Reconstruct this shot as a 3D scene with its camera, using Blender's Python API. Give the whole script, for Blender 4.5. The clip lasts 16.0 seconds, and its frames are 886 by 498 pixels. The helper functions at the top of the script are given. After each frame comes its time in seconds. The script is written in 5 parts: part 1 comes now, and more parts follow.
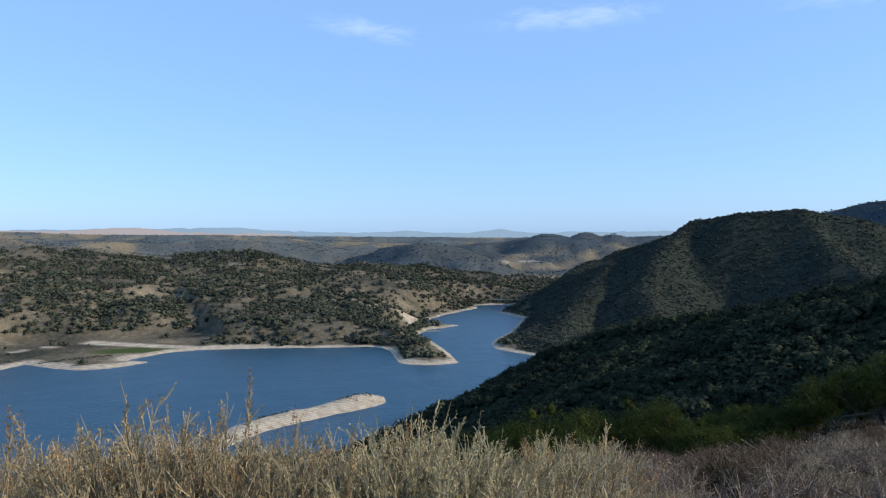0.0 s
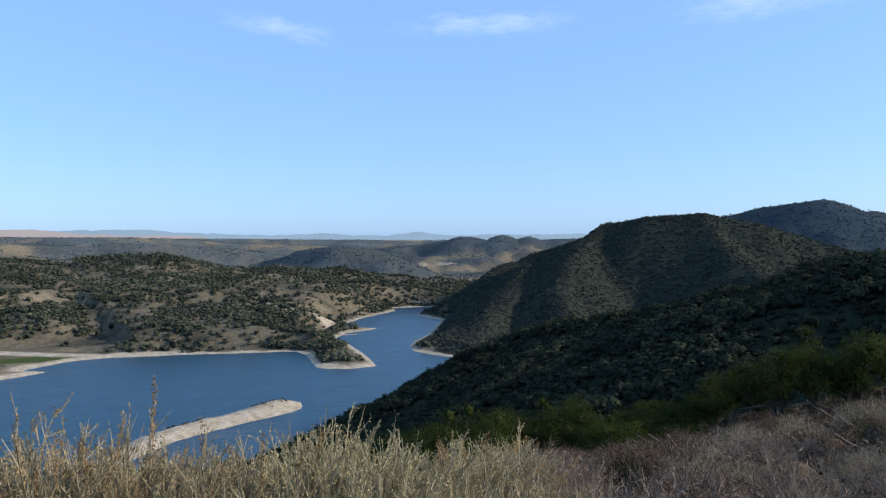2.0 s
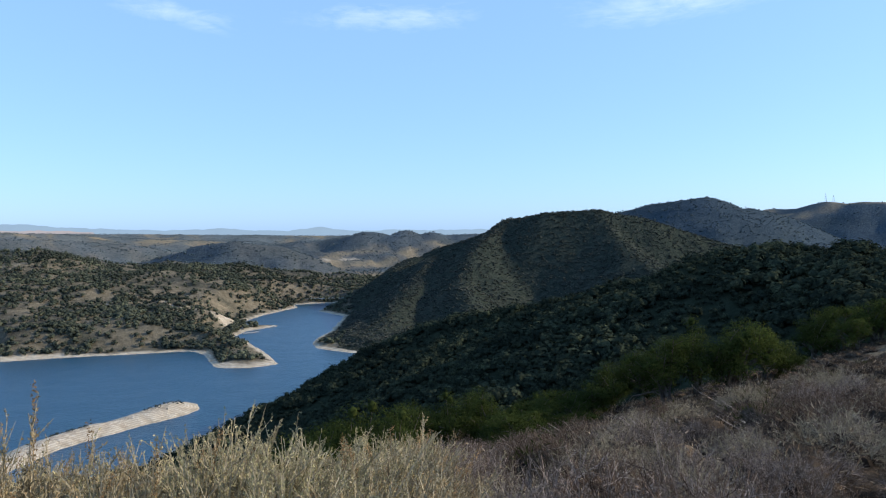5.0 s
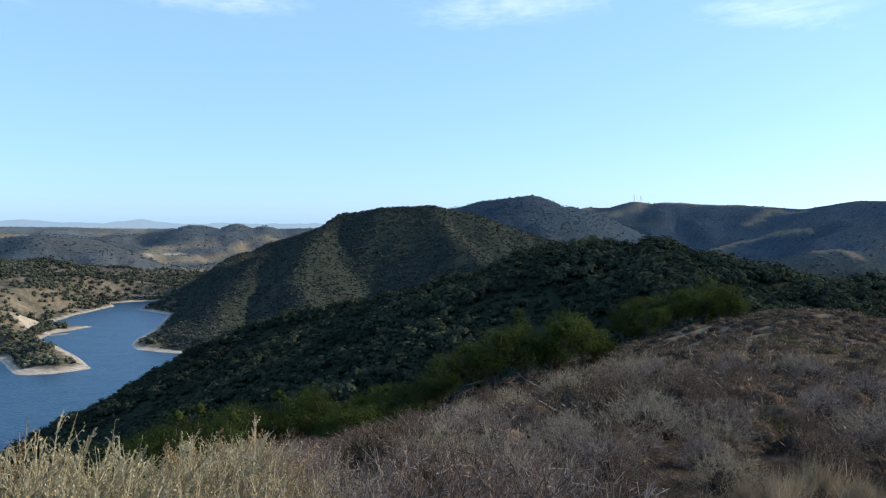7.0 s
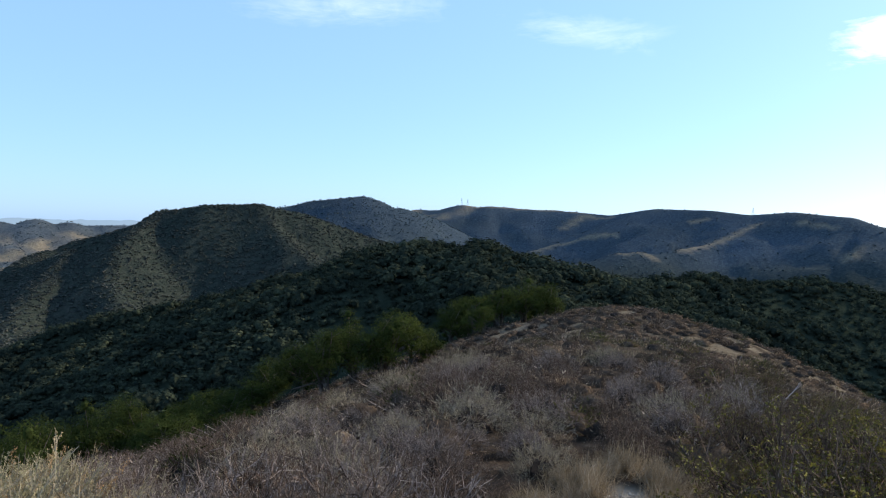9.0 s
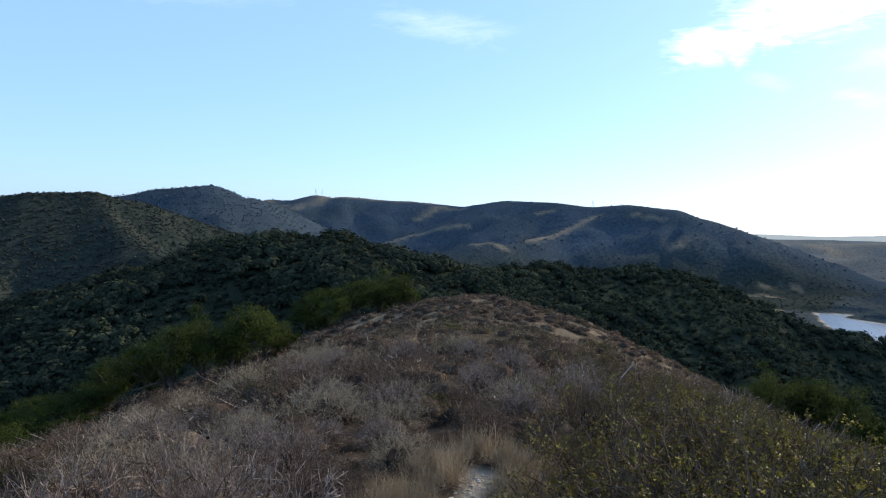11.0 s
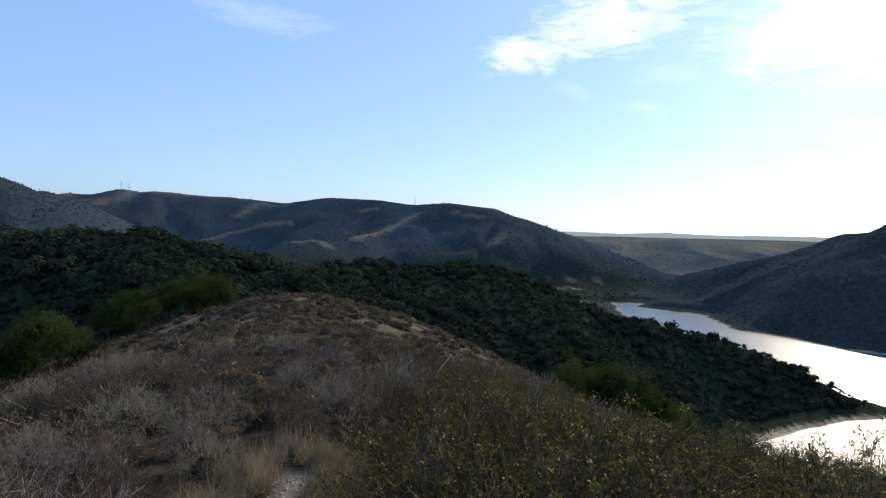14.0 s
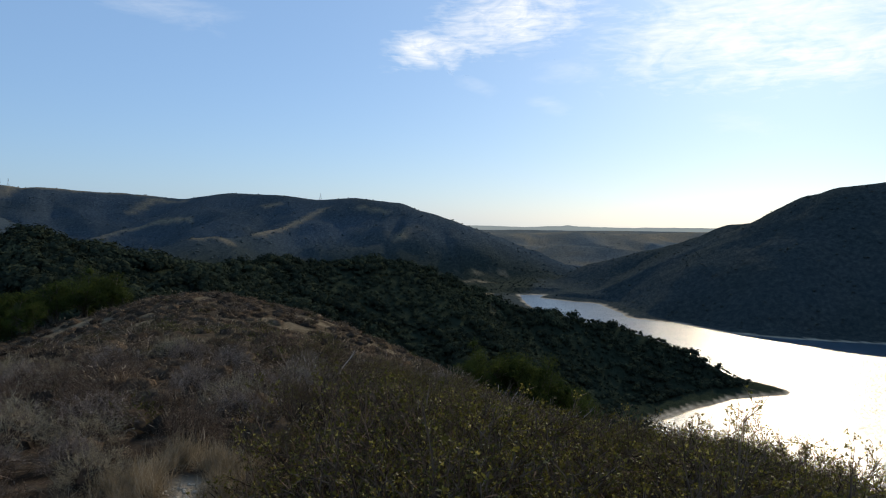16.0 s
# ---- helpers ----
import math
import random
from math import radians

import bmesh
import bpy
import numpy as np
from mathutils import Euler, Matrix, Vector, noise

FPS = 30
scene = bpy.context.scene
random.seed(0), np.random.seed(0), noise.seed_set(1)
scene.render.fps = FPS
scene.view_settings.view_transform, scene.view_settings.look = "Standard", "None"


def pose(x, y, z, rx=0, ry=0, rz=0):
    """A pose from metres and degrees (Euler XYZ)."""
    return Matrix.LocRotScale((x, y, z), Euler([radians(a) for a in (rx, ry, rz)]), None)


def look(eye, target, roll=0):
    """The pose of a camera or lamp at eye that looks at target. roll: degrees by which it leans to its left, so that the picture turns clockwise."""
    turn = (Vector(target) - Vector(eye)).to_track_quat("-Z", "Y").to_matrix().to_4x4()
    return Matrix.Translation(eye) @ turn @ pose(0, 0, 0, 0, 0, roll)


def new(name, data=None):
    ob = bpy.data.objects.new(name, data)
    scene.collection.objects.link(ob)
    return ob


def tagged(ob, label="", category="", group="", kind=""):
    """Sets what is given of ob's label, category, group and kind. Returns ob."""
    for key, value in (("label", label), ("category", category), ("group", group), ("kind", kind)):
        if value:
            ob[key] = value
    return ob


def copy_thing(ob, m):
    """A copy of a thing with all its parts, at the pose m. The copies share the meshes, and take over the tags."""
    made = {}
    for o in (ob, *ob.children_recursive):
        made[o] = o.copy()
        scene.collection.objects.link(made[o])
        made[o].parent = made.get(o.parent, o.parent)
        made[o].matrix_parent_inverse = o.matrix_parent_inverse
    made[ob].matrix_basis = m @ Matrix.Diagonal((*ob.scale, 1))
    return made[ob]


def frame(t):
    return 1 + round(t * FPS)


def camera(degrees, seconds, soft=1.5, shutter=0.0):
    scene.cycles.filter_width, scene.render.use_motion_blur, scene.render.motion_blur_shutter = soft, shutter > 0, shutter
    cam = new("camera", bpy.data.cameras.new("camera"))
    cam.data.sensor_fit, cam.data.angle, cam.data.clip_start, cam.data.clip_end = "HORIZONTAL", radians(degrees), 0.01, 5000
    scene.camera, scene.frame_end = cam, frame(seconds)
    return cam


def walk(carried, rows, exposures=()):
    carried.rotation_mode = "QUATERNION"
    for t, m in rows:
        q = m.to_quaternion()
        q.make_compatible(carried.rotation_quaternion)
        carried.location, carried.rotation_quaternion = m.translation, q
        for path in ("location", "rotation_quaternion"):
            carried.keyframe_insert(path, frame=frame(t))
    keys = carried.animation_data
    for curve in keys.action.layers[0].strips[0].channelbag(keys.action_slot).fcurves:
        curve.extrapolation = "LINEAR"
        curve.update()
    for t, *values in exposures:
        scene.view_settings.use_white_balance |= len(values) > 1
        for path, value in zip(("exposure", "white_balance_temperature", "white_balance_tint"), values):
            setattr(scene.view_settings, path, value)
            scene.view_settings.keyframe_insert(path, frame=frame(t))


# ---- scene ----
# World: metres, z = 0 is the reservoir's surface, +y is the way the camera first looks.
# A place is often given as (bearing in degrees clockwise from +y, distance from the lookout, height).
EYE = (0.03, 0.0, 131.6)
# seconds, yaw, pitch, roll
PATH = [
    (0.0, 0.00, -1.30, 0.51),
    (0.5, -2.04, -1.25, 0.63),
    (1.0, -4.04, -1.24, 0.78),
    (1.5, -5.74, -1.20, 0.78),
    (2.0, -6.74, -1.14, 0.44),
    (2.5, -8.81, -1.18, 0.52),
    (3.0, -10.69, -1.25, 0.51),
    (3.5, -12.08, -1.35, 0.64),
    (6.0, -19.76, -1.96, 0.29),
    (6.5, -24.26, -2.04, 0.31),
    (7.0, -28.15, -2.05, -0.17),
    (7.5, -31.51, -2.00, -0.37),
    (8.0, -35.56, -1.96, -0.79),
    (8.5, -38.96, -1.92, -0.84),
    (9.0, -42.00, -1.83, -1.12),
    (11.5, -56.71, -2.49, -1.22),
    (12.0, -59.58, -2.56, -1.21),
    (12.5, -62.83, -2.65, -1.10),
    (13.0, -65.36, -2.60, -1.32),
    (13.5, -66.34, -2.33, -1.55),
    (14.0, -68.32, -2.23, -1.49),
    (14.5, -70.78, -2.14, -1.40),
    (15.0, -72.65, -2.19, -1.21),
    (15.5, -74.40, -2.35, -1.00),
    (16.0, -75.99, -2.51, -0.95),
]
# the step that the camera makes to the right as the turn ends: seconds, x, y
SHIFT = [(0.0, -0.02, 0.0), (2.0, 0.0, 0.0), (12.5, 0.0, 0.0), (13.5, 0.034, -0.041), (14.5, 0.069, -0.083), (16.0, 0.105, -0.126)]


def eye_at(t):
    dx, dy = (float(np.interp(t, [q[0] for q in SHIFT], [q[k] for q in SHIFT])) for k in (1, 2))
    return EYE[0] + dx, EYE[1] + dy, EYE[2]


cam = camera(65.04, 16.0, 1.15)
walk(cam, [(t, pose(*eye_at(t), 90 + p, r, y)) for t, y, p, r in PATH],
     exposures=[(0.0, 0.22, 6400, 11), (3.5, 0.3, 6400, 11), (7.0, 0.5, 6500, 11), (9.0, 0.5, 6550, 12), (12.5, 0.38, 6600, 14), (14.5, -0.06, 6850, 11),
                (16.0, -0.3, 7000, 9)])

# ---------------------------------------------------------------- light
SUN_BEARING, SUN_HEIGHT = 103.0, 26.0
world = bpy.data.worlds.new("sky")
scene.world = world
world.use_nodes = True
wn = world.node_tree
sky = wn.nodes.new("ShaderNodeTexSky")
sky.sky_type, sky.sun_disc = "NISHITA", False
sky.sun_elevation, sky.sun_rotation = radians(SUN_HEIGHT), radians(SUN_BEARING)
sky.altitude, sky.air_density, sky.dust_density, sky.ozone_density = 300, 1.0, 0.75, 2.2
wn.nodes["Background"].inputs["Strength"].default_value = 0.15
# thin haze evens out the clear sky between zenith and horizon
_haze = wn.nodes.new("ShaderNodeMix")
_haze.data_type, _haze.blend_type = "RGBA", "MIX"
_haze.inputs["Factor"].default_value, _haze.inputs["B"].default_value = 0.56, (2.15, 3.80, 6.50, 1)
_tint = wn.nodes.new("ShaderNodeMix")
_tint.data_type, _tint.blend_type = "RGBA", "MULTIPLY"
_tint.inputs["Factor"].default_value, _tint.inputs["B"].default_value = 1.0, (0.74, 0.90, 1.14, 1)
wn.links.new(sky.outputs[0], _tint.inputs["A"])
wn.links.new(_tint.outputs["Result"], _haze.inputs["A"])
wn.links.new(_haze.outputs["Result"], wn.nodes["Background"].inputs["Color"])
sun = new("sun", bpy.data.lights.new("sun", "SUN"))
sun.data.energy, sun.data.angle, sun.data.color = 4.3, radians(0.53), (1.0, 0.88, 0.70)
_b, _e = radians(SUN_BEARING), radians(SUN_HEIGHT)
SUN_WAY = Vector((math.sin(_b) * math.cos(_e), math.cos(_b) * math.cos(_e), math.sin(_e)))
sun.matrix_world = look(SUN_WAY * 3000, (0, 0, 0))


# ---------------------------------------------------------------- materials
def material(name, rough=0.9, spec=0.3):
    m = bpy.data.materials.new(name)
    m.use_nodes = True
    b = m.node_tree.nodes["Principled BSDF"]
    b.inputs["Roughness"].default_value = rough
    b.inputs["Specular IOR Level"].default_value = spec
    return m, m.node_tree, b


def noise_node(nt, scale, detail=4.0, rough=0.6, coord="Object"):
    tc = nt.nodes.new("ShaderNodeTexCoord")
    n = nt.nodes.new("ShaderNodeTexNoise")
    n.inputs["Scale"].default_value, n.inputs["Detail"].default_value = scale, detail
    n.inputs["Roughness"].default_value = rough
    nt.links.new(tc.outputs[coord], n.inputs["Vector"])
    return n.outputs["Fac"]


def ramp(nt, fac, stops):
    r = nt.nodes.new("ShaderNodeValToRGB")
    e = r.color_ramp.elements
    while len(e) < len(stops):
        e.new(0.5)
    for k, (p, c) in zip(e, stops):
        k.position, k.color = p, (*c, 1)
    nt.links.new(fac, r.inputs[0])
    return r.outputs[0]


def mix(nt, fac, a, b, mode="MIX"):
    m = nt.nodes.new("ShaderNodeMix")
    m.data_type, m.blend_type = "RGBA", mode
    for sock, v in ((m.inputs["Factor"], fac), (m.inputs["A"], a), (m.inputs["B"], b)):
        if isinstance(v, (int, float)):
            sock.default_value = v
        elif isinstance(v, tuple):
            sock.default_value = (*v, 1)
        else:
            nt.links.new(v, sock)
    return m.outputs["Result"]


def mth(nt, op, a, b=0.0, clamp=False):
    m = nt.nodes.new("ShaderNodeMath")
    m.operation, m.use_clamp = op, clamp
    for sock, v in zip(m.inputs, (a, b)):
        if isinstance(v, (int, float)):
            sock.default_value = v
        else:
            nt.links.new(v, sock)
    return m.outputs[0]


def bump(nt, bsdf, height, strength, distance):
    b = nt.nodes.new("ShaderNodeBump")
    b.inputs["Strength"].default_value, b.inputs["Distance"].default_value = strength, distance
    nt.links.new(height, b.inputs["Height"])
    nt.links.new(b.outputs[0], bsdf.inputs["Normal"])


def foliage(name, dark, light, odd=None, through_light=0.35, rough=0.65, scale=0.4, leafy=0.0):
    """Leaves: two tones between pieces, a patchy second scale, and light that passes through."""
    m, nt, b = material(name, rough, 0.0 if rough >= 0.8 else 0.12)
    g = nt.nodes.new("ShaderNodeNewGeometry")
    col = mix(nt, g.outputs["Random Per Island"], dark, light)
    if odd:
        col = mix(nt, mth(nt, "GREATER_THAN", g.outputs["Random Per Island"], 0.86), col, odd)
    info = nt.nodes.new("ShaderNodeObjectInfo")
    col = mix(nt, 1.0, col, ramp(nt, info.outputs["Random"], [(0.0, (0.74, 0.73, 0.71)), (0.5, (0.97, 0.95, 0.92)), (1.0, (1.2, 1.15, 1.06))]), "MULTIPLY")
    tone = nt.nodes.new("ShaderNodeAttribute")
    tone.attribute_name = "tone"
    shade = nt.nodes.new("ShaderNodeCombineColor")
    for sock, gain in zip(shade.inputs, (0.42, 0.36, 0.28)):
        nt.links.new(mth(nt, "ADD", mth(nt, "MULTIPLY", tone.outputs["Fac"], gain), 1.0), sock)
    col = mix(nt, 1.0, col, shade.outputs[0], "MULTIPLY")
    n = noise_node(nt, scale, 3.0)
    col = mix(nt, mth(nt, "MULTIPLY", mth(nt, "SUBTRACT", n, 0.32), 2.2, True), col, tuple(c * 0.6 for c in dark))
    if leafy:
        grain = noise_node(nt, leafy, 4.0, 0.75)
        col = mix(nt, 1.0, col, ramp(nt, grain, [(0.34, (0.52, 0.52, 0.55)), (0.5, (0.95, 0.95, 0.95)), (0.68, (1.45, 1.42, 1.28))]), "MULTIPLY")
        bump(nt, b, grain, 0.5, 0.8 / leafy)
    nt.links.new(col, b.inputs["Base Color"])
    tr = nt.nodes.new("ShaderNodeBsdfTranslucent")
    nt.links.new(col, tr.inputs["Color"])
    ms = nt.nodes.new("ShaderNodeMixShader")
    ms.inputs[0].default_value = through_light
    nt.links.new(b.outputs[0], ms.inputs[1])
    nt.links.new(tr.outputs[0], ms.inputs[2])
    nt.links.new(ms.outputs[0], nt.nodes["Material Output"].inputs["Surface"])
    return m


def ground_material():
    """Dry hill soil: the colour attribute 'cover' holds bare shore, straw grass and green meadow."""
    m, nt, b = material("hill_ground", 1.0, 0.0)
    at = nt.nodes.new("ShaderNodeAttribute")
    at.attribute_name = "cover"
    sp = nt.nodes.new("ShaderNodeSeparateColor")
    nt.links.new(at.outputs["Color"], sp.inputs[0])
    big, mid, fine = noise_node(nt, 0.02, 5), noise_node(nt, 0.15, 6, 0.7), noise_node(nt, 2.5, 6, 0.7)
    scrub = ramp(nt, mid, [(0.3, (0.015, 0.021, 0.017)), (0.5, (0.029, 0.036, 0.028)), (0.72, (0.055, 0.058, 0.045))])
    duff = ramp(nt, mid, [(0.3, (0.060, 0.050, 0.042)), (0.5, (0.112, 0.093, 0.075)), (0.72, (0.190, 0.160, 0.125))])
    straw = ramp(nt, mid, [(0.3, (0.13, 0.105, 0.068)), (0.55, (0.22, 0.180, 0.122)), (0.75, (0.33, 0.275, 0.19))])
    bare = ramp(nt, mid, [(0.3, (0.31, 0.25, 0.18)), (0.5, (0.47, 0.40, 0.30)), (0.72, (0.60, 0.53, 0.42))])
    strata = noise_node(nt, 0.08, 4)
    lev = nt.nodes.new("ShaderNodeNewGeometry")
    up = nt.nodes.new("ShaderNodeSeparateXYZ")
    nt.links.new(lev.outputs["Position"], up.inputs[0])
    band = mth(nt, "SINE", mth(nt, "ADD", mth(nt, "MULTIPLY", up.outputs[2], 9.0), mth(nt, "MULTIPLY", strata, 7.0)))
    bare = mix(nt, mth(nt, "MULTIPLY", mth(nt, "ADD", band, 1.0), 0.22), bare, (0.22, 0.175, 0.12))
    # far scrub: the blue of distance haze is put into its colour
    grey = nt.nodes.new("ShaderNodeAttribute")
    grey.attribute_name = "sage"
    haze_scrub = ramp(nt, mid, [(0.3, (0.028, 0.044, 0.060)), (0.5, (0.045, 0.064, 0.082)), (0.72, (0.074, 0.095, 0.108))])
    # a paler step of the painted haze for the remotest hills
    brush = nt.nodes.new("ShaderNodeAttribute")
    brush.attribute_name = "far_haze"
    haze_scrub = mix(nt, brush.outputs["Fac"], haze_scrub, ramp(nt, mid, [(0.3, (0.072, 0.095, 0.110)), (0.5, (0.108, 0.134, 0.146)), (0.72, (0.165, 0.188, 0.188))]))
    scrub = mix(nt, grey.outputs["Fac"], scrub, haze_scrub)
    scrub = mix(nt, at.outputs["Alpha"], scrub, duff)
    # leaf mould, its colour darkened further for the shade between trees
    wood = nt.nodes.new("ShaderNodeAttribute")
    wood.attribute_name = "mould_shade"
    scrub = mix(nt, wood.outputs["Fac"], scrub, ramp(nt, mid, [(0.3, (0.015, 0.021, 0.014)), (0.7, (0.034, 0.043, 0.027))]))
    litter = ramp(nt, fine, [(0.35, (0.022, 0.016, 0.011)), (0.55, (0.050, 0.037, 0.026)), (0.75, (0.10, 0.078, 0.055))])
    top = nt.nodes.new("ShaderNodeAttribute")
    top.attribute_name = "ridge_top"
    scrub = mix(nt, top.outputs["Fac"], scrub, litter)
    col = mix(nt, sp.outputs[1], scrub, straw)
    col = mix(nt, sp.outputs[2], col, mix(nt, big, (0.045, 0.065, 0.022), (0.08, 0.10, 0.04)))
    col = mix(nt, sp.outputs[0], col, bare)
    col = mix(nt, 0.35, col, ramp(nt, fine, [(0.3, (0.25, 0.25, 0.25)), (0.7, (0.75, 0.75, 0.75))]), "OVERLAY")
    nt.links.new(col, b.inputs["Base Color"])
    rough = mth(nt, "MULTIPLY", mid, mth(nt, "SUBTRACT", 1.0, top.outputs["Fac"]))
    bump(nt, b, mth(nt, "ADD", mth(nt, "MULTIPLY", fine, 0.08), rough), 1.0, 2.0)
    return m


def water_material():
    m, nt, b = material("lake_water", 0.28, 0.5)
    b.inputs["Base Color"].default_value = (0.005, 0.044, 0.078, 1)
    b.inputs["IOR"].default_value = 1.33
    a, c = noise_node(nt, 0.35, 4, 0.6), noise_node(nt, 0.03, 3, 0.5)
    bump(nt, b, mth(nt, "ADD", a, mth(nt, "MULTIPLY", c, 2.0)), 0.8, 0.8)
    return m


M_GROUND, M_WATER = ground_material(), water_material()
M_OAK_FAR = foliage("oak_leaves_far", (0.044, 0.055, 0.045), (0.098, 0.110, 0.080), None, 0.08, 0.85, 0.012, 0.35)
# darker copy of the oak leaves, with the slopes' shade in its colour
M_OAK_SHADED = foliage("shaded_oak_leaves", (0.026, 0.036, 0.027), (0.058, 0.071, 0.045), None, 0.1, 0.9, 0.02, 0.9)
# far bushes carry the distance haze in their bluish base colour
M_HAZE_SCRUB = foliage("haze_tinted_scrub", (0.066, 0.092, 0.106), (0.128, 0.160, 0.166), None, 0.08, 0.85, 0.01)
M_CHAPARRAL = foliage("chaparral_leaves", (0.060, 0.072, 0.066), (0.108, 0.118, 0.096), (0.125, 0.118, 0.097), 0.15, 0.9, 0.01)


# ---------------------------------------------------------------- the lie of the land
def twig_material(name, dark, light):
    m, nt, b = material(name, 0.9, 0.0)
    g = nt.nodes.new("ShaderNodeNewGeometry")
    c = mix(nt, g.outputs["Random Per Island"], dark, light)
    nt.links.new(mix(nt, mth(nt, "MULTIPLY", noise_node(nt, 30, 3), 0.6), c, dark), b.inputs["Base Color"])
    return m


# shade inside the bushes, put into a near-black twig colour
M_INNER_SHADE = twig_material("inner_shade_twigs", (0.021, 0.016, 0.012), (0.066, 0.050, 0.038))


def at(bearing, dist, z=None):
    x, y = dist * math.sin(radians(bearing)), dist * math.cos(radians(bearing))
    return (x, y) if z is None else (x, y, z)


_T = np.random.RandomState(7).rand(256, 256)


def vnoise(x, y):
    xi, yi = np.floor(x).astype(int), np.floor(y).astype(int)
    fx, fy = x - xi, y - yi
    fx, fy = fx * fx * (3 - 2 * fx), fy * fy * (3 - 2 * fy)
    a, b = _T[xi & 255, yi & 255], _T[(xi + 1) & 255, yi & 255]
    c, d = _T[xi & 255, (yi + 1) & 255], _T[(xi + 1) & 255, (yi + 1) & 255]
    return (a * (1 - fx) + b * fx) * (1 - fy) + (c * (1 - fx) + d * fx) * fy


def fbm(x, y, octaves=4):
    v, s, a = 0, 0, 1.0
    for k in range(octaves):
        v, s = v + a * vnoise(x * 2 ** k + 17.3 * k, y * 2 ** k + 5.1 * k), s + a
        a *= 0.5
    return v / s


def smooth(a, b, v):
    t = np.clip((v - a) / (b - a), 0, 1)
    return t * t * (3 - 2 * t)


